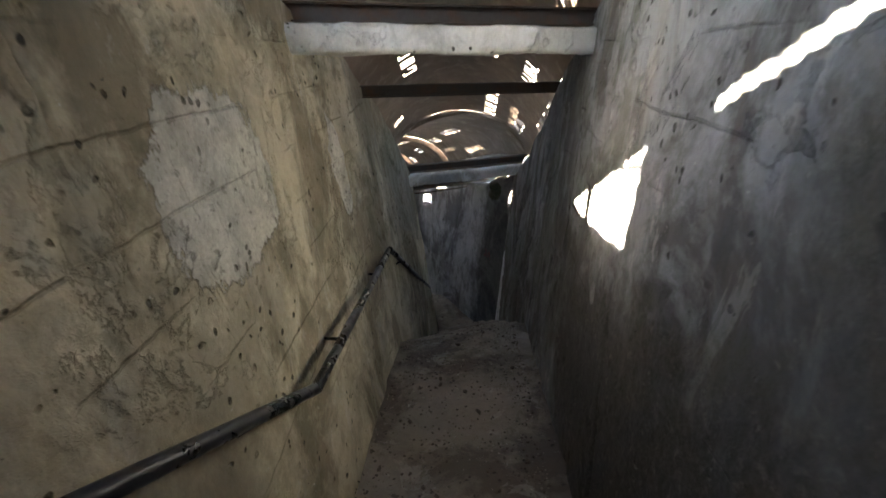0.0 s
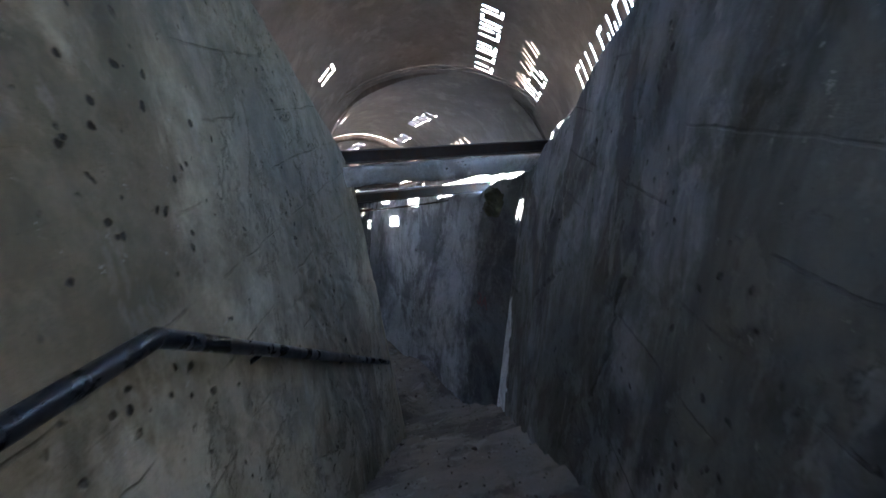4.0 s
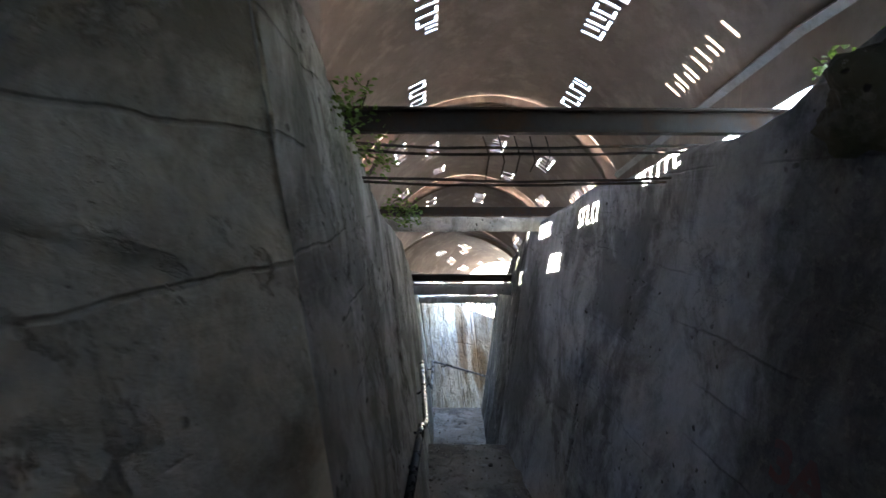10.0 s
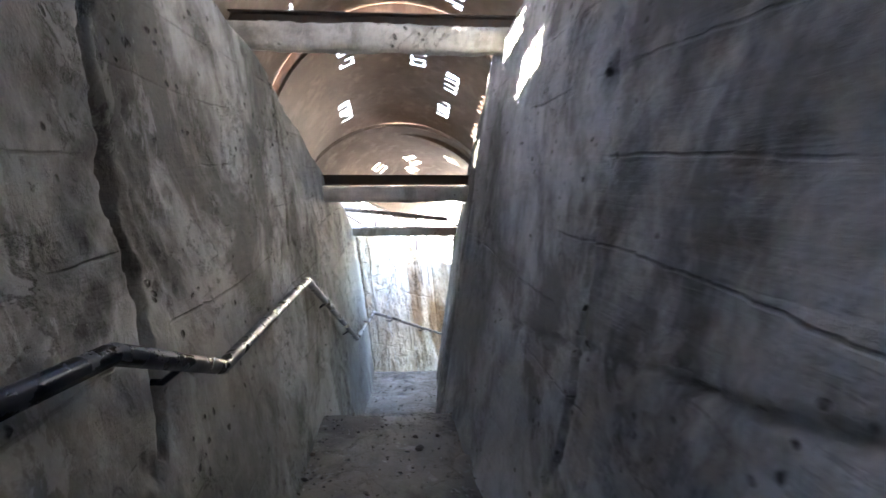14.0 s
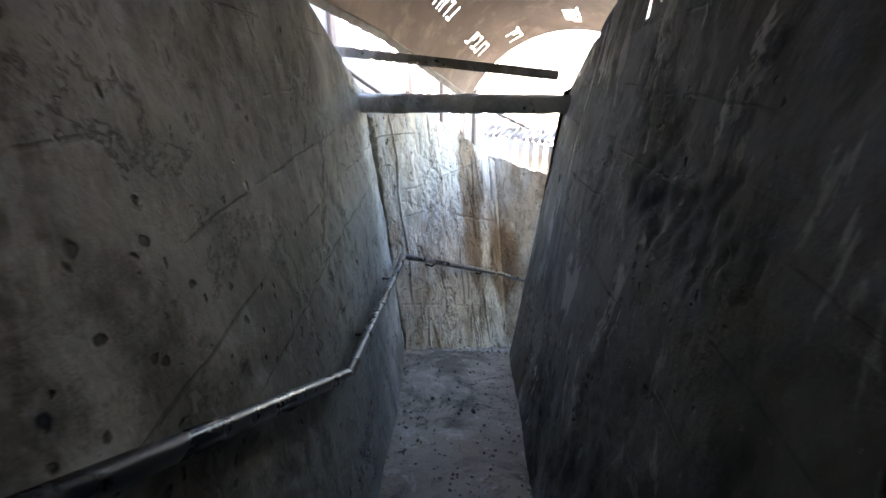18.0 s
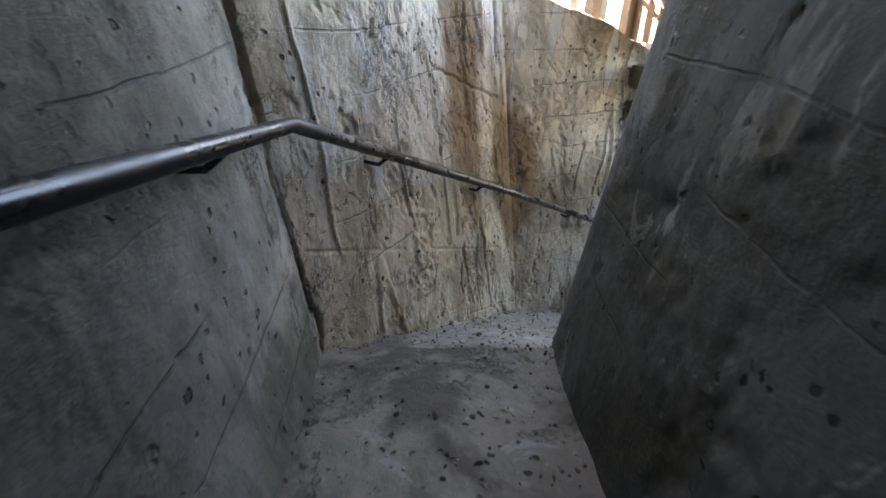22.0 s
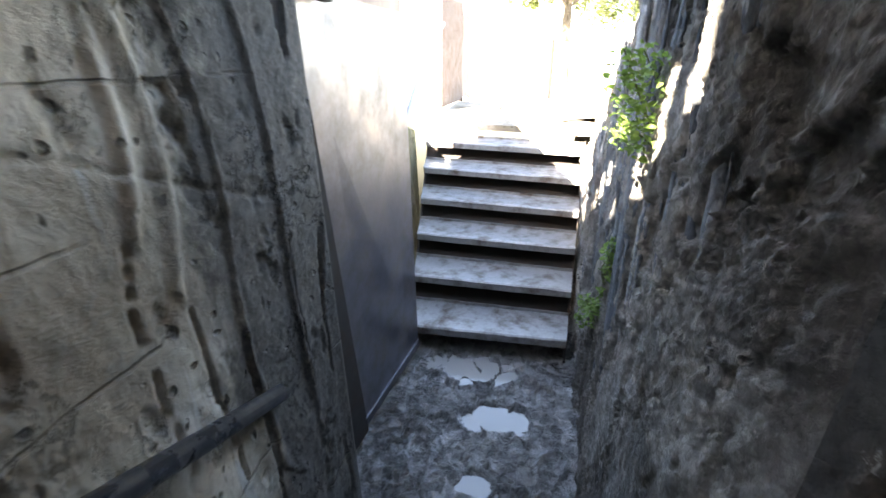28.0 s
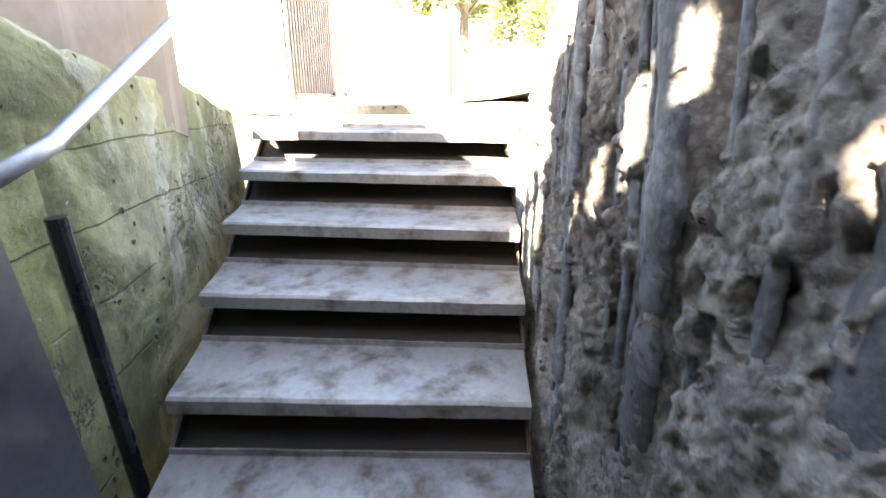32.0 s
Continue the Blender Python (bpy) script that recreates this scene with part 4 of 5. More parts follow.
# cut-out words: distance along, distance across the crown, length
WORDS = [[(4.6, 0.35, 0.4), (5.4, -0.6, 0.4), (5.5, 0.7, 0.35)],
         [(1.1, 0.3, 0.35), (1.2, 0.8, 0.4), (2.78, -0.62, 0.5), (2.65, 0.32, 0.32), (2.65, 0.83, 0.42), (3.95, -1.0, 0.06), (3.86, 0.42, 0.34), (4.28, 0.42, 0.32), (4.25, 0.94, 0.56),
          (2.3, 1.29, 0.4), (2.85, 1.29, 0.45), (3.35, 1.29, 0.3)],
         [(1.62, -0.53, 0.46), (1.36, 0.55, 0.24), (1.66, 0.54, 0.28), (2.5, 0.66, 0.40), (2.52, -0.61, 0.28)],
         [(0.43, -0.83, 0.34), (0.86, -0.48, 0.32), (0.52, 0.21, 0.32), (0.96, 0.21, 0.30), (0.82, 0.73, 0.40), (0.60, 1.24, 0.56), (1.66, -0.41, 0.26), (1.80, 0.46, 0.32), (1.74, 1.0, 0.28), (1.72, -0.9, 0.22)],
         [(0.40, -0.48, 0.26), (0.42, 0.20, 0.28), (0.72, 0.55, 0.3), (1.18, -0.6, 0.28), (1.22, 0.51, 0.26), (1.2, 1.05, 0.5)],
         [(0.85, -0.72, 0.24), (1.0, -0.30, 0.28), (1.08, 0.28, 0.28), (1.23, -0.42, 0.22), (1.35, -0.78, 0.26), (2.01, -0.81, 0.3), (2.3, -0.5, 0.22), (2.2, 0.03, 0.26), (1.45, 0.56, 0.3)]]
for k, (p0, p1, z0, z1, half, rise, lg, rg) in enumerate(VAULTS):
    nxt = VAULTS[k + 1] if k + 1 < len(VAULTS) else None
    gable = nxt[:6] if nxt else None
    before = (Vector(VAULTS[k - 1][1]) - Vector(VAULTS[k - 1][0])).normalized() if k else None
    vault(p0, p1, z0, z1, half, rise, WORDS[k], k + 11, lg, rg, gable, lit_on(SUN_PATCHES, 0.67, 0.05) if k < 2 else None, 0.0125 if k < 2 else 0.02, before)


# ---- handrail ----
RAIL = [(-0.80, -1.2, 1.85), (-0.60, 0.58, 0.87), (-0.50, 1.49, 0.35), (-0.46, 3.72, 0.0), (-0.22, 6.55, -1.85)]
RAIL2 = [(-0.62, 7.75, -2.30), (-0.92, 8.57, -2.37), (-1.08, 9.01, -2.60), (-1.77, 10.45, -2.70), (-2.37, 12.13, -3.75), (-3.19, 14.12, -4.13), (-2.87, 16.06, -5.05), (-2.05, 17.10, -5.69)]


def handrail(points, label, side=1):
    t = thing("handrail", points[0], label, "handrail", "handrails")
    inv = Matrix.Translation(-Vector(points[0]))
    bm = tube_bm(points, 0.024)
    bm.transform(inv)
    part("pipe", bm, M_RAIL, t, smooth=True)
    for a, b in zip(points, points[1:]):
        a, b = Vector(a), Vector(b)
        L = (b - a).length
        n = max(1, round(L / 1.3))
        for k in range(n):
            p = a.lerp(b, (k + 0.5) / n)
            d = (b - a).normalized()
            out = Vector((-d.y, d.x, 0)).normalized() * side
            bm = tube_bm([p - Vector((0, 0, 0.02)), p + out * 0.045 - Vector((0, 0, 0.055)), p + out * 0.19 - Vector((0, 0, 0.055))], 0.009, 8)
            bm.transform(inv)
            br = part("bracket", bm, M_RAIL, t)
    return t


handrail(RAIL, "dark painted steel pipe handrail bracketed to the concrete wall")
handrail(RAIL2, "worn dark steel pipe handrail stepping down along the wall")

# ---- door ----
HB, HT = Vector((-1.55, 17.76, -6.62)), Vector((-1.83, 17.45, -4.62))
FB, FT = Vector((-0.90, 18.26, -6.62)), Vector((-1.02, 18.16, -4.62))


def slab_bm(a, b, c, d, thick):
    """A slab over four corners, thick metres deep."""
    bm = bmesh.new()
    n = (b - a).cross(d - a).normalized() * thick / 2
    lo = [bm.verts.new(p - n) for p in (a, b, c, d)]
    hi = [bm.verts.new(p + n) for p in (a, b, c, d)]
    bm.faces.new(lo[::-1])
    bm.faces.new(hi)
    for i in range(4):
        j = (i + 1) % 4
        bm.faces.new((lo[i], lo[j], hi[j], hi[i]))
    bmesh.ops.recalc_face_normals(bm, faces=bm.faces[:])
    return bm


door = thing("door_1", (0, 0, 0), "heavy open grey sheet-steel door with mud splashes", "door", kind="structure")
part("leaf", slab_bm(HB, FB, FT, HT, 0.012), M_DOOR, door)
du = (FB - HB).normalized()
dn = Vector((du.y, -du.x, 0))
part("edge_strip", slab_bm(HB - du * 0.15 + dn * 0.02, HB + du * 0.012 + dn * 0.02, HT + du * 0.012 + dn * 0.02, HT - du * 0.15 + dn * 0.02, 0.03), M_STEEL_AND_SHADE, door, "dark steel frame edge of the door")
part("bottom_rail", slab_bm(HB + dn * 0.008, FB + dn * 0.008, FB + dn * 0.008 + Vector((0, 0, 0.05)), HB + dn * 0.008 + Vector((0, 0, 0.05)), 0.012), M_DOOR, door)
part("hinge_arm", tube_bm([(-2.09, 17.12, -4.60), (-1.84, 17.36, -4.60), (-1.66, 17.54, -4.59)], 0.022, 8), M_STEEL_AND_SHADE, door, "black closing arm of the door")
part("hinge_plate", box_bm(-0.05, 0.05, -0.02, 0.02, -0.06, 0.06, 0.004, Matrix.Translation((-1.66, 17.54, -4.59)) @ Matrix.Rotation(0.8, 4, 'Z')), M_STEEL_AND_SHADE, door)
part("wall_plate", box_bm(-0.06, 0.06, -0.02, 0.02, -0.07, 0.07, 0.004, Matrix.Translation((-2.10, 17.12, -4.60)) @ Matrix.Rotation(0.8, 4, 'Z')), M_STEEL_AND_SHADE, door)
# lintel over the door
a, b = Vector((-2.25, 17.25)), Vector((-0.80, 16.15))
m, L = beam_matrix(a, b, -4.44)
tagged(part("lintel", box_bm(0, L, -0.1, 0.1, 0, 0.17, 0.02, m), M_MOSS), "weathered concrete lintel over the steel door", "lintel", kind="structure")

# ---- steel stairs ----
TL = [Vector((-0.93, 18.33)), Vector((0.28, 19.98))]
TR = [Vector((-0.19, 17.60)), Vector((1.20, 18.75))]
stairs = thing("steel_stairs", (0, 0, 0), "open-riser stairs of worn folded steel treads", "stairs")
for k in range(6):
    f, g = k / 5, (k + 0.90) / 5
    z = lerp(-6.49, -5.61, f)
    l0, r0, l1, r1 = TL[0].lerp(TL[1], f), TR[0].lerp(TR[1], f), TL[0].lerp(TL[1], g), TR[0].lerp(TR[1], g)
    bm = bmesh.new()
    prof = []
    n = 14
    for (l, r, zz) in ((l0, r0, z - 0.05), (l0, r0, z - 0.006), (l0.lerp(l1, 0.02), r0.lerp(r1, 0.02), z), (l0.lerp(l1, 0.5), r0.lerp(r1, 0.5), z - 0.004), (l1, r1, z), (l1, r1, z + 0.028)):
        prof.append([bm.verts.new((*l.lerp(r, i / n), zz + 0.004 * noise.noise(Vector((i * 0.7, zz * 20, k))))) for i in range(n + 1)])
    for pa, pb in zip(prof, prof[1:]):
        for i in range(n):
            bm.faces.new((pa[i], pa[i + 1], pb[i + 1], pb[i]))
    bmesh.ops.recalc_face_normals(bm, faces=bm.faces[:])
    bmesh.ops.solidify(bm, geom=bm.faces[:], thickness=0.006)
    part("tread", bm, M_TREAD, stairs)
    # Dark plate stands in for the shade in the open riser.
    part("riser_shadow_plate", slab_bm(Vector((*l1, z - 0.01)), Vector((*r1, z - 0.01)), Vector((*r1, z - 0.19)), Vector((*l1, z - 0.19)), 0.006), M_STEEL_AND_SHADE, stairs)
for rows, sgn in ((TL, 1), (TR, -1)):
    a, b = rows
    e = (b - a) * 0.22
    q0, q1 = a - e * 0.0, b + e
    part("stringer", slab_bm(Vector((*q0, -6.64)), Vector((*q1, -5.58)), Vector((*q1, -5.72)), Vector((*q0, -6.68)), 0.012), M_BEAM, stairs)

# Dark backing added so that the gaps between treads look shaded.
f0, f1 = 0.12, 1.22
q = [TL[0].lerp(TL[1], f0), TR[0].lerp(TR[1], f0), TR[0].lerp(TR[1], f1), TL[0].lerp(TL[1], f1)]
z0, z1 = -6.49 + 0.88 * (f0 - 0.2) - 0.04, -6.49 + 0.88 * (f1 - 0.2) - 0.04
part("shade_backing", slab_bm(Vector((*q[0], z0)), Vector((*q[1], z0)), Vector((*q[2], z1)), Vector((*q[3], z1)), 0.02), M_STEEL_AND_SHADE, stairs, "dark backing added under the treads for shade in the gaps")

# ---- hillside ----
M_GROUND = concrete("dry_earth", (0.45, 0.40, 0.32), (0.52, 0.47, 0.39), (0.2, 0.16, 0.1), 0.25, 0.0, 1, 0.1, 0.0, 300)
TRENCH = [(p[0] - 0.35, p[1]) for p in LEFT] + [(-1.8, 17.8), (-1.2, 18.5), (0.1, 20.1), (0.75, 20.35)] + [(1.75, 18.95)] + [(p[0] + 0.35, p[1] - 0.1) for p in RIGHT[::-1] if p[1] < 18]


def hill():
    xs = [-400, -120, -50, -25, -14] + [-9 + 0.3 * k for k in range(57)] + [12, 20, 50, 120, 400]
    ys = [-400, -100, -40, -20, -10, -6] + [-4 + 0.3 * k for k in range(101)] + [30, 40, 60, 120, 400]
    verts, faces = [], []
    for y in ys:
        for x in xs:
            dip = 0.75 * ease(-3.0, -2.2, x) * ease(0.0, -0.6, x) * ease(0.7, 1.1, y) * ease(3.4, 2.7, y)
            verts.append((x, y, table(HILL, y) - 0.03 - dip + 0.05 * noise.noise(Vector((x * 0.7, y * 0.7, 2)))))
    w = len(xs)
    for j in range(len(ys) - 1):
        for i in range(w - 1):
            if any(inside(lerp(xs[i], xs[i + 1], fx), lerp(ys[j], ys[j + 1], fy), TRENCH) for fx in (0.1, 0.9) for fy in (0.1, 0.9)) and xs[i + 1] - xs[i] < 1 and ys[j + 1] - ys[j] < 1:
                continue
            faces.append((j * w + i, j * w + i + 1, (j + 1) * w + i + 1, (j + 1) * w + i))
    me = bpy.data.meshes.new("ground")
    me.from_pydata(verts, [], faces)
    me.materials.append(M_GROUND)
    me.polygons.foreach_set("use_smooth", [True] * len(me.polygons))
    tagged(new("ground", me), "dry pale earth hillside around the trench", "ground", kind="structure")


hill()
l, r = TL[0].lerp(TL[1], 1.20), TR[0].lerp(TR[1], 1.20)
l2, r2 = TL[0].lerp(TL[1], 2.1), TR[0].lerp(TR[1], 2.1)
w = (r - l).normalized() * 0.9
tagged(part("pavement", slab_bm(Vector((*(l - w * 0.3), -5.50)), Vector((*(r + w * 0.8), -5.50)), Vector((*(r2 + w * 0.8), -5.44)), Vector((*(l2 - w * 0.3), -5.44)), 0.06), M_GROUND), "sunlit pale paved ground at the head of the stairs", "pavement", kind="structure")


# ---- slatted fence and roof edge above the last bend ----
M_SLAT = steel_mat("grey_painted_slat", (0.42, 0.42, 0.41), (0.25, 0.2, 0.16), 0.55, 0.3, 0.3)
# First stretch, with its taller slats, is an unseen addition to cut the sun.
FENCE_LINE = [(-3.86, 14.25), (-3.60, 15.85), (-3.42, 16.42), (-2.02, 17.86), (-1.35, 18.66)]
fence = thing("slatted_fence", (0, 0, 0), "upright grey metal slat fence along the top of the trench wall", "fence")
# Solid sheet added out of view to block sun on the right-hand wall.
part("sun_block_sheet", slab_bm(Vector((-4.0, 12.5, -2.1)), Vector((-3.86, 14.25, -3.0)), Vector((-3.86, 14.25, -1.5)), Vector((-4.0, 12.5, -0.5)), 0.008), M_SLAT, fence)
for (x0, y0), (x1, y1) in zip(FENCE_LINE, FENCE_LINE[1:]):
    a, b = Vector((x0, y0)), Vector((x1, y1))
    L = (b - a).length
    ang = math.atan2(b.y - a.y, b.x - a.x)
    n = round(L / 0.16)
    for k in range(n):
        p = a.lerp(b, (k + 0.5) / n)
        zb = table(HILL, p.y) - 0.05
        m = Matrix.Translation((p.x, p.y, zb)) @ Matrix.Rotation(ang, 4, 'Z')
        part("slat", box_bm(-0.043, 0.043, -0.006, 0.006, 0, 1.3 if p.y < 16.4 else 0.95, 0.002, m), M_SLAT, fence)
    # Solid lower strip added to block the sun below the slat stripes.
    if b.y < 16.5:
        part("sun_block_plate", slab_bm(Vector((a.x, a.y, table(HILL, a.y) - 0.2)), Vector((b.x, b.y, table(HILL, b.y) - 0.2)), Vector((b.x, b.y, table(HILL, b.y) + 0.42)), Vector((a.x, a.y, table(HILL, a.y) + 0.42)), 0.008), M_SLAT, fence)
    for h in (0.2, 0.85):
        part("rail", tube_bm([(a.x, a.y, table(HILL, a.y) + h), (b.x, b.y, table(HILL, b.y) + h)], 0.018, 6), M_BEAM, fence)
    for p in (a, a.lerp(b, 0.62)):
        part("post", box_bm(p.x - 0.035, p.x + 0.035, p.y - 0.035, p.y + 0.035, table(HILL, p.y) - 0.3, table(HILL, p.y) + 1.0, 0.004), M_RUST, fence)

# unseen sun-blocking sheet added behind last slats, holed near its foot for sun patches
BLOBS = [[(y - w, z - h), (y - w, z + h), (y + w, z + h * 0.6), (y + w, z - h)] for y, z, w, h in ((17.95, -5.70, 0.02, 0.05), (17.84, -5.65, 0.02, 0.06), (17.72, -5.59, 0.03, 0.07), (17.58, -5.50, 0.04, 0.08), (17.36, -5.36, 0.06, 0.12), (17.08, -5.16, 0.03, 0.08))]
q0, q1 = Vector((-2.12, 17.72)), Vector((-0.20, 19.60))
sheet = plate("panel", q0, q1, -3.75, -4.35, -4.75, -5.6, fence, (), lit_on(BLOBS, -19.05, 1.08), 0.02)
sheet["label"] = "added unseen metal sheet behind the slats that blocks the sun"
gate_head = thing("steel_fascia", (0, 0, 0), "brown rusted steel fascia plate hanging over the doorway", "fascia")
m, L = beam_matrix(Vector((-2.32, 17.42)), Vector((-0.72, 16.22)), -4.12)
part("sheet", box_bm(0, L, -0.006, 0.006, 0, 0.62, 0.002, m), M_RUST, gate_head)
# Unseen sheet added to keep the sun off the fascia and lintel.
part("unseen_sunshade", box_bm(0, L, -0.88, -0.007, 0.62, 0.628, 0.001, m), M_RUST, gate_head)
part("stiffener", box_bm(0, L, -0.03, 0.0, 0.56, 0.62, 0.004, m), M_BEAM, gate_head)
for u in (0.05, L - 0.05):
    part("post", box_bm(u - 0.04, u + 0.04, -0.08, -0.01, -0.4, 0.7, 0.004, m), M_RUST, gate_head)


def corrugated(name, a, b, depth, z, drop, label):
    """A corrugated roof sheet from a to b in plan, reaching depth ahead and falling by drop."""
    a, b = Vector(a), Vector(b)
    d = (b - a).normalized()
    f = Vector((-d.y, d.x))
    L = (b - a).length
    n = round(L / 0.012)
    bm = bmesh.new()
    rows = []
    for v in (0, 0.5, 1.0):
        rows.append([bm.verts.new((*(a + d * (L * i / n) + f * depth * v), z - drop * v + 0.016 * math.cos(2 * math.pi * L * i / n / 0.076))) for i in range(n + 1)])
    for ra, rb in zip(rows, rows[1:]):
        for i in range(n):
            bm.faces.new((ra[i], ra[i + 1], rb[i + 1], rb[i]))
    bmesh.ops.solidify(bm, geom=bm.faces[:], thickness=0.003)
    return tagged(part(name, bm, M_SLAT, smooth=True), label, "roof sheet", "corrugated roof sheets")


corrugated("corrugated_sheet", (-3.25, 16.30), (-1.35, 15.75), 0.22, -3.40, -0.10, "weathered corrugated metal sheet roofing the trench end")
purlin = thing("timber_purlin", (0, 0, 0), "dark timber bar laid askew above the trench bend", "bar")
part("bar", box_bm(0, 1.65, -0.035, 0.035, -0.03, 0.03, 0.006, Matrix.Translation((-3.55, 13.55, -2.50)) @ Matrix.Rotation(0.36, 4, 'Z') @ Matrix.Rotation(0.10, 4, 'Y')), M_ENCASED, purlin)

# ---- bare reinforcing rods across the trench ----
rods = thing("reinforcing_rods", (0, 0, 0), "bent rusty reinforcing rods wired across the trench", "rods")
for k, (dy, dz) in enumerate(((0.0, 0.0), (0.03, -0.03), (0.06, -0.16), (0.1, -0.18))):
    a, b = cross_line(8.05 + dy, -0.7, 0.2)
    pts = []
    for i in range(13):
        f = i / 12
        p = a.lerp(b, f)
        pts.append((p.x, p.y, -0.63 + dz - 0.03 * math.sin(math.pi * f) + 0.012 * noise.noise(Vector((f * 5, k, 0)))))
    part("rod", tube_bm(pts, 0.008, 6), M_BEAM, rods)
for k in range(5):
    a, b = cross_line(8.1, -0.7, 0.2)
    p = a.lerp(b, 0.42 + 0.035 * k)
    part("tie_wire", tube_bm([(p.x, p.y - 0.03, -0.60), (p.x + 0.02, p.y + 0.02, -0.69 - 0.03 * (k % 2)), (p.x - 0.01, p.y + 0.05, -0.83 + 0.02 * k)], 0.004, 5), M_BEAM, rods)


# ---- painted characters ----
def painted(text, centre, normal, size, mat, name, label):
    cu = bpy.data.curves.new(name, 'FONT')
    cu.body, cu.size, cu.extrude, cu.align_x, cu.align_y = text, size, 0.0008, 'CENTER', 'CENTER'
    cu.offset = 0.006
    ob = new(name, cu)
    n = Vector(normal).normalized()
    x = Vector((0, 0, 1)).cross(n).normalized()
    y = n.cross(x)
    m = Matrix((x, y, n)).transposed().to_4x4()
    m.translation = Vector(centre) + n * 0.012
    ob.matrix_world = m
    bpy.context.view_layer.update()
    me = bpy.data.meshes.new_from_object(ob)
    mo = new(name, me)
    mo.matrix_world = m
    bpy.data.objects.remove(ob)
    me.materials.clear()
    me.materials.append(mat)
    return tagged(mo, label, "painted sign")


def paint_mat():
    n = Nodes("faded_red_paint", 0.85)
    a = n.noise(14, 6, 0.7)
    return n.done(n.mix(n.ramp(a, 0.4, 0.65), (0.15, 0.06, 0.053), (0.11, 0.083, 0.08)))


M_RED = paint_mat()
WALL_N = Vector((-0.90, -0.42, 0.10))
painted("3A", (0.80, 7.66, -1.77), WALL_N, 0.19, M_RED, "painted_sign", "faded red characters painted on the concrete")
bm = bmesh.new()
c0 = Vector((0.785, 7.68, -1.955)) + WALL_N.normalized() * 0.014
ax = Vector((0.42, -0.90, 0)).normalized()
tri = [bm.verts.new(c0 + ax * u + Vector((0, 0, v))) for u, v in ((-0.016, 0.010), (0.016, 0.010), (0, -0.016))]
bm.faces.new(tri)
tagged(part("painted_arrow", bm, M_RED), "small faded red triangular mark on concrete", "painted sign")


# ---- loose stones and litter on the floor ----
def stone_mesh(seed, mat):
    bm = bmesh.new()
    bmesh.ops.create_icosphere(bm, subdivisions=1, radius=1)
    for v in bm.verts:
        v.co *= 0.7 + 0.5 * noise.noise(v.co * 1.3 + Vector((seed, 0, 0)))
        v.co.z *= 0.6
    return finish(bm, "stone", mat)


M_STONE = concrete("loose_stone", (0.34, 0.30, 0.25), (0.42, 0.38, 0.33), (0.2, 0.17, 0.14), 0.1, 0, 1, 0.2, 0, 400, (), 0.0, 0.5)
M_DIRT = concrete("dark_clods", (0.11, 0.085, 0.065), (0.15, 0.12, 0.09), (0.06, 0.05, 0.04), 0.1, 0, 1, 0.0, 0, 420, (), 0.0, 0.2)


def floor_height(p, y):
    z = table(FLOOR_Z, y)
    for y0, y1 in FLIGHTS:
        if y0 <= y <= y1:
            z0, z1 = table(FLOOR_Z, y0), table(FLOOR_Z, y1)
            n = round((z0 - z1) / 0.18)
            k = min(n - 1, int((y - y0) / (y1 - y0) * n))
            f = (y - y0) / (y1 - y0) * n - k
            z = lerp(lerp(z0, z1, (k + 0.5) / n), lerp(z0, z1, (k + 1) / n), max(0.0, f))
    return z


def litter(name, count, ranges, sizes, mat, label, seed):
    """Countless small stones, joined: each a squashed lump resting on the floor."""
    rng = random.Random(seed)
    protos = []
    for k in range(5):
        me = stone_mesh(seed + k * 3.1, mat)
        protos.append(([v.co.copy() for v in me.vertices], [tuple(p.vertices) for p in me.polygons]))
        bpy.data.meshes.remove(me)
    verts, faces = [], []
    for _ in range(count):
        y0, y1 = rng.choice(ranges)
        y = rng.uniform(y0, y1)
        f = rng.choice((rng.random() ** 2 * 0.5, 1 - rng.random() ** 2 * 0.5, rng.random()))
        l, r = across(y)
        p = l.lerp(r, 0.10 + 0.8 * f)
        z = floor_height(p, y)
        s = rng.uniform(*sizes) * (2.2 if rng.random() < 0.06 else 1)
        vs, fs = rng.choice(protos)
        m = Matrix.Translation((p.x, p.y, z + s * 0.45 + 0.012)) @ Matrix.Rotation(rng.uniform(0, 6.3), 4, 'Z') @ Matrix.Rotation(rng.uniform(-0.4, 0.4), 4, 'X') @ Matrix.Diagonal((s, s * rng.uniform(0.6, 1), s, 1))
        o = len(verts)
        verts += [tuple(m @ v) for v in vs]
        faces += [tuple(i + o for i in q) for q in fs]
    me = bpy.data.meshes.new(name)
    me.from_pydata(verts, [], faces)
    me.materials.append(mat)
    tagged(new(name, me), label, "rubble", kind="stuff")


ALL = [(0.3, 3.7), (3.7, 7.3), (7.3, 10.4), (10.4, 14.1), (14.1, 17.0)]
litter("gravel", 5200, ALL, (0.003, 0.011), M_STONE, "scattered pale grit and broken concrete on the floor", 5)
litter("dirt_clods", 2400, ALL + [(0.5, 3.7), (1.5, 3.7)], (0.004, 0.016), M_DIRT, "scattered dark clods and dead leaves on the floor", 9)

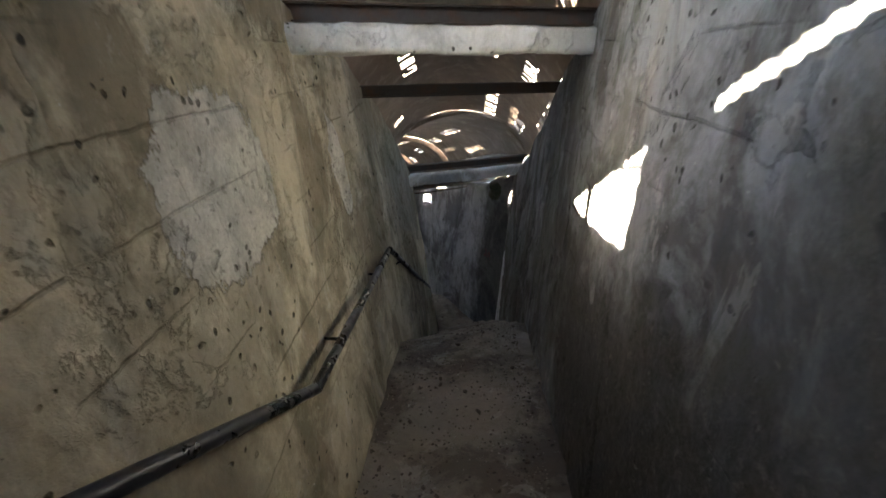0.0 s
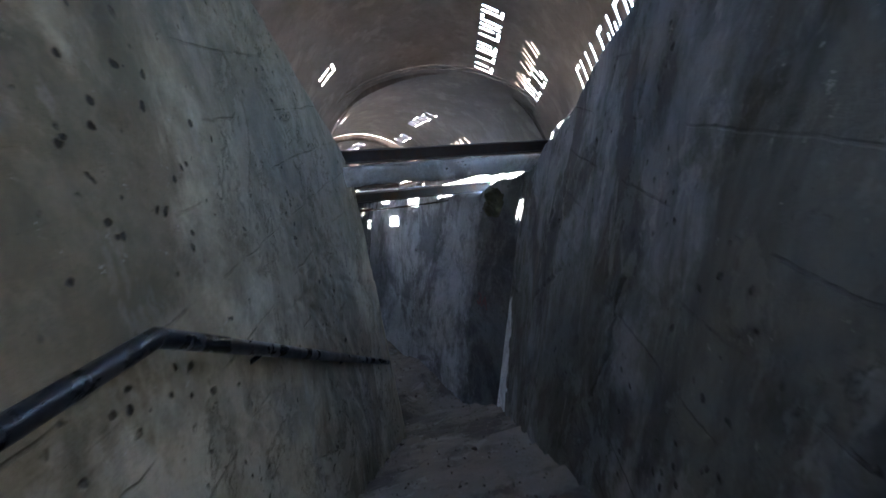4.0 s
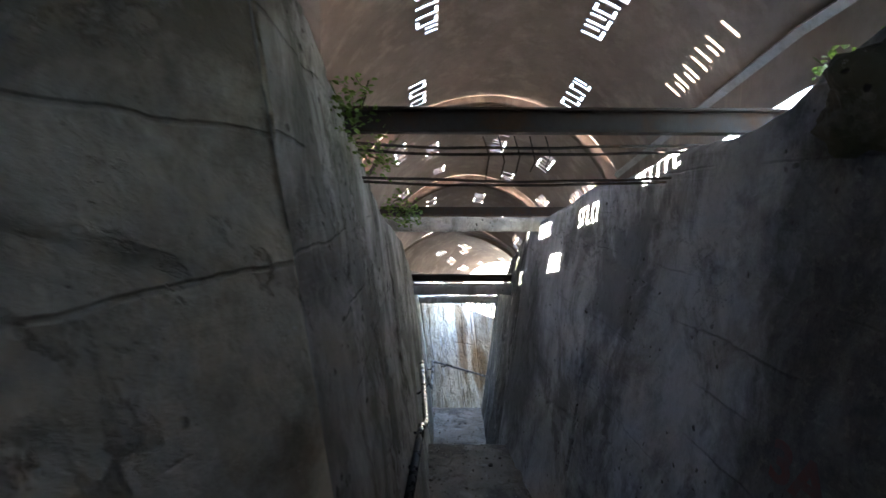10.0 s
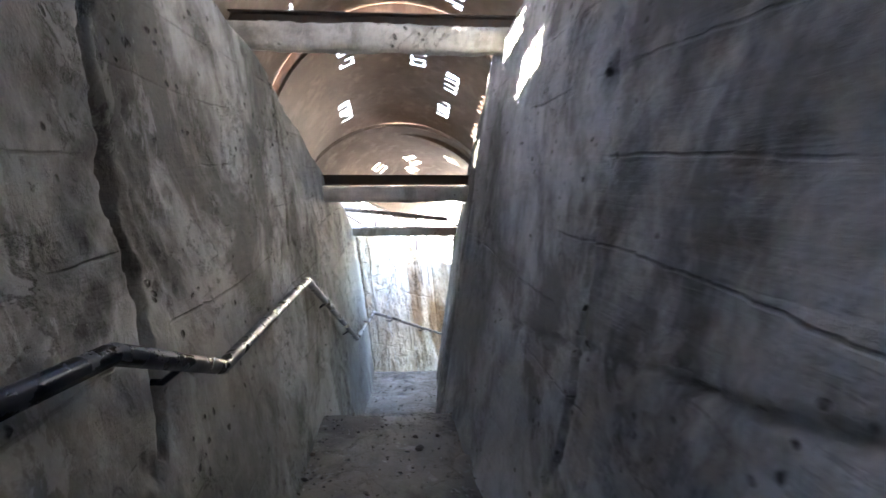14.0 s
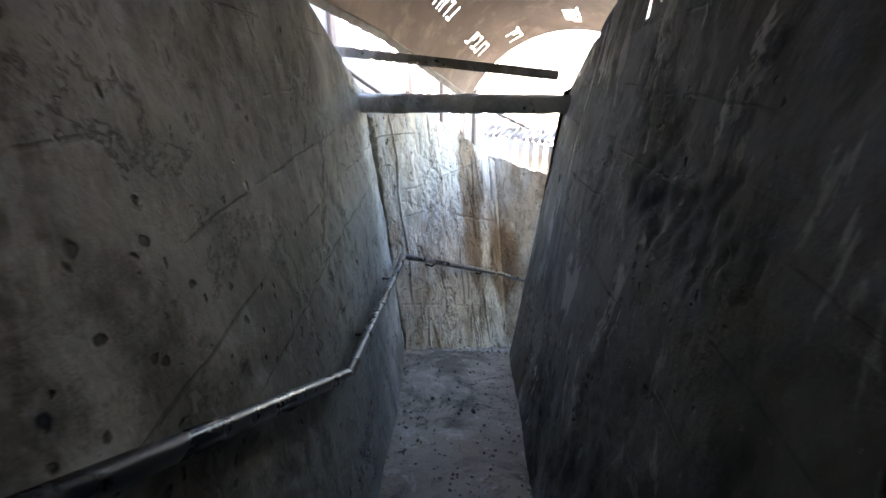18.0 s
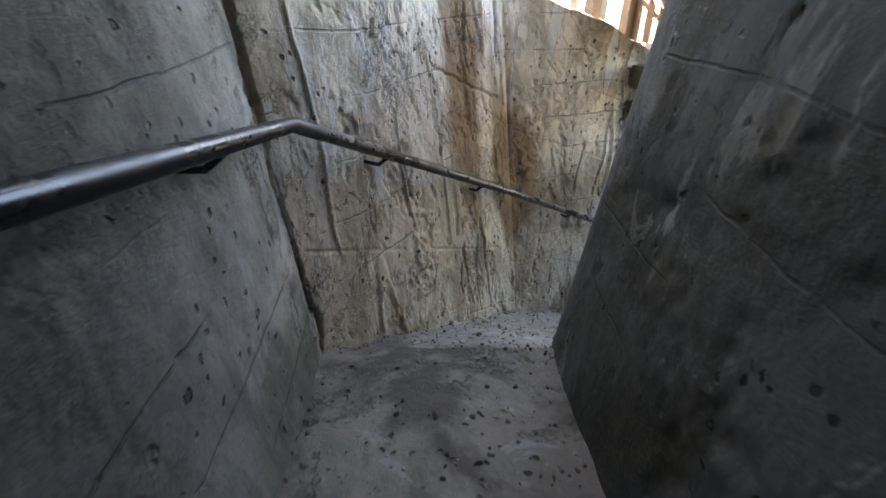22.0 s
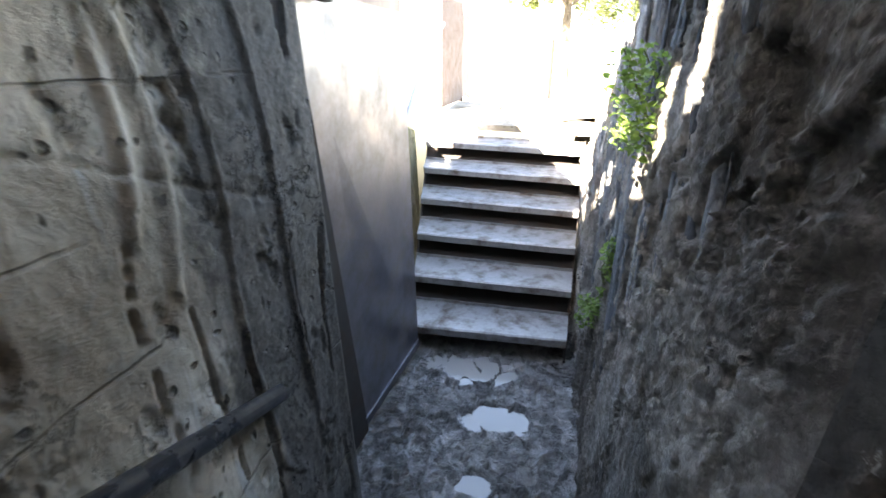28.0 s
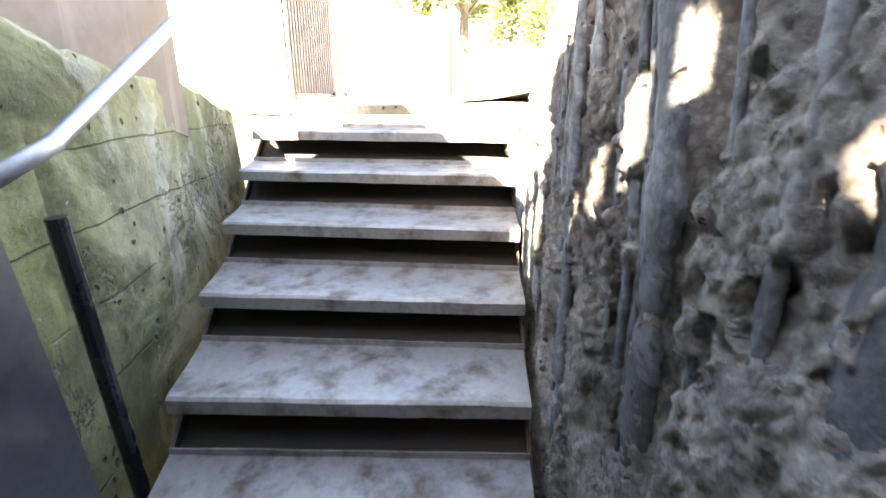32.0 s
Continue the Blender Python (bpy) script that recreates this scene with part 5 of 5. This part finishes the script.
# larger lumps that can be told apart, lying along the foot of the walls
rng = random.Random(77)
SCREE = []
for y, f in ((13.2, 0.2), (13.5, 0.16), (13.9, 0.2), (14.3, 0.14), (14.7, 0.18), (15.1, 0.15), (15.4, 0.22), (12.9, 0.75), (1.9, 0.22), (2.6, 0.25), (2.2, 0.2), (3.0, 0.7), (3.3, 0.22), (9.4, 0.7), (9.9, 0.25)):
    l, r = across(y)
    q = l.lerp(r, f)
    size = rng.uniform(0.014, 0.034)
    SCREE.append((q.x, q.y, floor_height(q, y) + size * 0.5 + 0.012, size))
for (x, y, z, s) in ((-3.0, 13.75, -5.02, 0.05), (-0.12, 3.35, -0.9, 0.035), (-2.72, 13.2, -4.9, 0.03), (-2.3, 15.3, -5.6, 0.035), (0.3, 2.4, -0.72, 0.03)) + tuple(SCREE):
    ob = new("broken_stone", stone_mesh(x * 7, M_STONE))
    ob.matrix_world = Matrix.Translation((x, y, z)) @ Matrix.Diagonal((s, s * 0.8, s, 1))
    tagged(ob, "broken lump of pale concrete on the dirty floor", "stone", "broken stones")


# ---- mud, puddles ----
def mud_mat():
    n = Nodes("wet_trodden_mud", 0.5)
    a = n.noise(5, 7, 0.65)
    b = n.noise(38, 6, 0.7)
    wet = n.ramp(n.noise(2.6, 4, 0.5, n.stretch(1, 1, 1, 3)), 0.45, 0.6)
    col = n.mix(n.ramp(a, 0.35, 0.7), (0.20, 0.19, 0.18), (0.36, 0.35, 0.335))
    col = n.mix(n.math('MULTIPLY', wet, 0.6), col, (0.10, 0.095, 0.09))
    clods = n.noise(15, 7, 0.7, n.stretch(1, 1, 1, 8), 0.6)
    col = n.mix(n.ramp(clods, 0.50, 0.60, 0, 0.7), col, (0.05, 0.047, 0.043))
    h = n.math('SUBTRACT', n.math('ADD', a, n.math('MULTIPLY', b, 0.6)), n.math('MULTIPLY', n.ramp(clods, 0.46, 0.60), 0.6))
    return n.done(col, n.bump(h, 1.0, 0.03), n.ramp(wet, 0, 1, 0.45, 0.12))


M_MUD = mud_mat()
mud.data.materials.clear()
mud.data.materials.append(M_MUD)


def water_mat():
    n = Nodes("still_water", 0.03)
    # Murky base colour, kept pale in place of the sky's reflection.
    n.bsdf.inputs["Base Color"].default_value = (0.3, 0.29, 0.27, 1)
    n.bsdf.inputs["IOR"].default_value = 1.33
    n.bsdf.inputs["Specular IOR Level"].default_value = 0.9
    return n.done((0.30, 0.29, 0.27), n.bump(n.noise(30, 2, 0.5), 0.03, 0.002))


M_WATER = water_mat()
for (cx, cy, rx, ry) in PUDDLES:
    bm = bmesh.new()
    c = bm.verts.new((cx, cy, -6.675))
    ring = []
    for k in range(40):
        q = 2 * math.pi * k / 40
        u, v = math.cos(q) * rx * 1.45, math.sin(q) * ry * 1.45
        ring.append(bm.verts.new((cx + u * 0.72 + v * 0.69, cy - u * 0.69 + v * 0.72, -6.675)))
    for k in range(40):
        bm.faces.new((c, ring[k], ring[(k + 1) % 40]))
    bmesh.ops.recalc_face_normals(bm, faces=bm.faces[:])
    tagged(part("puddle", bm, M_WATER), "shallow rain puddle on trodden mud", "puddle", "puddles")


# ---- plants ----
def leaf_mat(name, a, b):
    n = Nodes(name, 0.55)
    info = n.t.nodes.new("ShaderNodeNewGeometry")
    col = n.mix(info.outputs["Random Per Island"], a, b)
    n.bsdf.inputs["Subsurface Weight"].default_value = 0.0
    n.put(n.bsdf.inputs["Base Color"], col)
    tr = n.t.nodes.new("ShaderNodeBsdfTranslucent")
    n.put(tr.inputs[0], n.mix(0.5, col, (0.25, 0.4, 0.06)))
    mx = n.t.nodes.new("ShaderNodeMixShader")
    mx.inputs[0].default_value = 0.35
    n.t.links.new(n.bsdf.outputs[0], mx.inputs[1])
    n.t.links.new(tr.outputs[0], mx.inputs[2])
    n.t.links.new(mx.outputs[0], n.t.nodes["Material Output"].inputs[0])
    return n.mat


M_LEAF = leaf_mat("fresh_green_leaf", (0.07, 0.13, 0.025), (0.16, 0.24, 0.06))
M_OLIVE = leaf_mat("dusty_green_leaf", (0.07, 0.085, 0.035), (0.15, 0.16, 0.08))
M_STEM = steel_mat("plant_stem", (0.09, 0.11, 0.04), (0.12, 0.09, 0.05), 0.8, 0.5, 0.0)
M_BARK = concrete("grey_bark", (0.16, 0.13, 0.1), (0.2, 0.17, 0.13), (0.08, 0.065, 0.05), 0.2, 0.3, 1, 0.1, 0, 500, (), 0.0, 0.3)


def leaf_cloud(centres, count, size, rng, lobed=True):
    """Many small folded leaves round given points (x, y, z, reach)."""
    verts, faces = [], []
    for _ in range(count):
        x, y, z, r = rng.choice(centres)
        d = Vector((rng.gauss(0, 1), rng.gauss(0, 1), rng.gauss(0, 1)))
        d = d.normalized() * r * rng.random() ** 0.45
        p = Vector((x, y, z)) + d
        s = size * rng.uniform(0.6, 1.3)
        m = Matrix.Translation(p) @ Euler((rng.uniform(-0.9, 0.9), rng.uniform(-0.9, 0.9), rng.uniform(0, 6.28))).to_matrix().to_4x4()
        pts = ((0, 0, 0), (0.35, 0.28, 0.1), (0.3, 0.62, 0.06), (0, 1.0, -0.08), (-0.3, 0.62, 0.06), (-0.35, 0.28, 0.1))
        o = len(verts)
        verts += [tuple(m @ (Vector(q) * s)) for q in pts]
        faces += [(o, o + 1, o + 2, o + 3), (o, o + 3, o + 4, o + 5)]
    return verts, faces


def plant(name, base, spots, count, size, label, seed):
    rng = random.Random(seed)
    t = thing(name, base, label, "plant", "weeds on the walls")
    inv = Matrix.Translation(-Vector(base))
    v, f = leaf_cloud(spots, count, size, rng)
    me = bpy.data.meshes.new("leaves")
    me.from_pydata([tuple(inv @ Vector(q)) for q in v], [], f)
    me.materials.append(M_LEAF)
    ob = new("leaves", me)
    ob.parent = t
    for k in range(min(10, len(spots) * 3)):
        x, y, z, r = spots[k % len(spots)]
        e = Vector((x, y, z)) + Vector((rng.uniform(-r, r), rng.uniform(-r, r), rng.uniform(-0.3, 0.8) * r))
        a = Vector(base)
        mid = a.lerp(e, 0.5) + Vector((rng.uniform(-0.02, 0.02), rng.uniform(-0.02, 0.02), 0.03))
        bm = tube_bm([a, mid, e], 0.003, 5)
        bm.transform(inv)
        part("stem", bm, M_STEM, t)
    return t


plant("wall_weed", (-0.60, 17.12, -5.76), [(-0.66, 17.04, -5.56, 0.06), (-0.65, 17.04, -5.66, 0.05), (-0.65, 17.05, -5.78, 0.04)], 420, 0.024, "bright green weed growing from a gully in the wall", 3)
plant("wall_weed", (-0.60, 17.12, -5.98), [(-0.66, 17.10, -5.86, 0.05), (-0.60, 17.18, -5.97, 0.06), (-0.56, 17.22, -5.92, 0.05)], 240, 0.022, "small green weed low on the eroded wall", 4)
plant("wall_weed", (-0.93, 16.76, -5.08), [(-1.05, 16.80, -4.86, 0.10), (-1.05, 16.78, -5.0, 0.08)], 330, 0.026, "sunlit green weed hanging from the wall", 6)
plant("wall_weed", (-1.42, 16.42, -3.95), [(-1.50, 16.50, -3.95, 0.16), (-1.52, 16.54, -4.12, 0.13), (-1.58, 16.50, -4.27, 0.14), (-1.44, 16.55, -3.78, 0.13), (-1.66, 16.62, -4.25, 0.10)], 1000, 0.036, "leafy green shrub hanging over the wall top", 7)
plant("bank_weed", (-1.0, 7.9, -0.68), [(-0.78, 7.75, -0.62, 0.14), (-0.72, 7.5, -0.55, 0.12), (-0.95, 8.1, -0.72, 0.12)], 320, 0.028, "mossy green growth on the trench edge", 8)
plant("bank_weed", (-1.38, 9.0, -1.0), [(-1.22, 8.9, -0.98, 0.14), (-1.3, 9.2, -1.05, 0.1)], 260, 0.03, "grassy tuft on the trench edge", 9)
plant("bank_weed", (0.95, 8.1, -0.52), [(0.95, 8.05, -0.46, 0.10), (1.05, 7.85, -0.4, 0.10)], 200, 0.03, "green weed on the sunlit bank behind the wall", 10)

# mossy block of earth and stone on the wall top
bm = bmesh.new()
bmesh.ops.create_icosphere(bm, subdivisions=5, radius=1)
for v in bm.verts:
    q = v.co.copy()
    e = (abs(q.x) ** 4 + abs(q.y) ** 4 + abs(q.z) ** 4) ** 0.25
    v.co = Vector((q.x / e * 0.27, q.y / e * 0.20, q.z / e * 0.17)) * (1 + 0.16 * noise.fractal(q * 2.5, 0.7, 2.2, 6))
bm.transform(Matrix.Translation((1.08, 7.72, -0.62)) @ Matrix.Rotation(-0.45, 4, 'Z'))
tagged(part("mossy_lump", bm, M_MOSS, smooth=True), "mossy block of concrete and earth on the wall top", "rubble")


# ---- outdoors above the stairs ----
def tree(name, x, y, z, h, r, leaves, label, seed, mat=M_OLIVE):
    rng = random.Random(seed)
    t = thing(name, (x, y, z), label, "tree", "trees")
    pts = [(0.12 * noise.noise(Vector((k, seed, 0))), 0.12 * noise.noise(Vector((k, seed, 9))), h * 0.45 * k / 5) for k in range(6)]
    bm = bmesh.new()
    rings = []
    for k, p in enumerate(pts):
        rad = 0.13 * h / 3 * (1 - 0.11 * k)
        rings.append([bm.verts.new((p[0] + rad * math.cos(q), p[1] + rad * math.sin(q), p[2])) for q in (2 * math.pi * j / 10 for j in range(10))])
    for ra, rb in zip(rings, rings[1:]):
        for j in range(10):
            bm.faces.new((ra[j], ra[(j + 1) % 10], rb[(j + 1) % 10], rb[j]))
    part("trunk", bm, M_BARK, t, smooth=True)
    tip = Vector(pts[-1])
    spots = []
    for k in range(9):
        q = k / 9 * 6.28 + rng.uniform(-0.3, 0.3)
        e = tip + Vector((math.cos(q) * r * rng.uniform(0.4, 0.9), math.sin(q) * r * rng.uniform(0.4, 0.9), h * rng.uniform(0.0, 0.5)))
        part("limb", tube_bm([tuple(tip - Vector((0, 0, 0.3))), tuple(tip.lerp(e, 0.5) + Vector((0, 0, 0.1))), tuple(e)], 0.02 * h / 3, 6), M_BARK, t)
        for _ in range(6):
            spots.append((e.x + rng.uniform(-0.3, 0.3) * r, e.y + rng.uniform(-0.3, 0.3) * r, e.z + rng.uniform(-0.25, 0.3) * r, r * rng.uniform(0.16, 0.32)))
    v, f = leaf_cloud(spots, leaves, 0.09 * h / 4 + 0.03, rng)
    me = bpy.data.meshes.new("crown")
    me.from_pydata(v, [], f)
    me.materials.append(mat)
    ob = new("crown", me)
    ob.parent = t
    return t


tree("olive_tree", 7.6, 24.9, -5.55, 4.6, 1.8, 9000, "dusty green olive tree beyond the stairs in sunlight", 1)
tree("olive_tree", 14.5, 27.0, -5.6, 5.5, 2.4, 8000, "far dusty green olive tree on the hillside", 2)

panel = thing("corrugated_fence", (0, 0, 0), "dark ribbed metal fence panel standing on feet beside the stairs", "fence")
a, b = Vector((0.97, 20.75)), Vector((1.95, 21.65))
L = (b - a).length
ang = math.atan2(b.y - a.y, b.x - a.x)
M_PANEL = steel_mat("brown_fence_sheet", (0.20, 0.165, 0.15), (0.16, 0.11, 0.08), 0.6, 0.4, 0.3)
for k in range(18):
    u = L * (k + 0.5) / 18
    m = Matrix.Translation((a.x, a.y, -5.40)) @ Matrix.Rotation(ang, 4, 'Z')
    part("rib", box_bm(u - 0.022, u + 0.022, -0.012, 0.012, 0, 1.25, 0.004, m), M_PANEL, panel)
part("backing", box_bm(0, L, 0.014, 0.02, 0, 1.25, 0, m), M_PANEL, panel)
part("end_panel", box_bm(L, L + 0.55, -0.01, 0.01, 0.02, 1.1, 0.003, m), M_PANEL, panel, "flat brown metal end panel")
for u in (0.03, L - 0.03, L + 0.5):
    part("foot", box_bm(u - 0.025, u + 0.025, -0.03, 0.03, -0.14, 0.02, 0.003, m), M_BEAM, panel)
post = thing("fence_post", (4.3, 22.2, -5.55), "dark upright steel post in the sunny yard", "post")
part("shaft", box_bm(-0.04, 0.04, -0.04, 0.04, 0, 1.0, 0.006), M_BEAM, post)
part("base_plate", box_bm(-0.1, 0.1, -0.1, 0.1, 0, 0.02, 0.004), M_BEAM, post)

rail3 = thing("stair_rail", (0, 0, 0), "galvanised pipe rail rising beside the stairs on a dark sleeved post", "handrail")
part("pipe", tube_bm([(-0.95, 18.60, -5.60), (-0.80, 18.72, -5.53), (0.15, 19.80, -4.83), (0.9, 20.6, -4.5)], 0.024), M_GALV, rail3, "bare galvanised pipe", True)
part("post", tube_bm([(-0.80, 18.66, -6.62), (-0.84, 18.64, -5.70)], 0.024, 12), M_RAIL, rail3, "dark sleeved post")
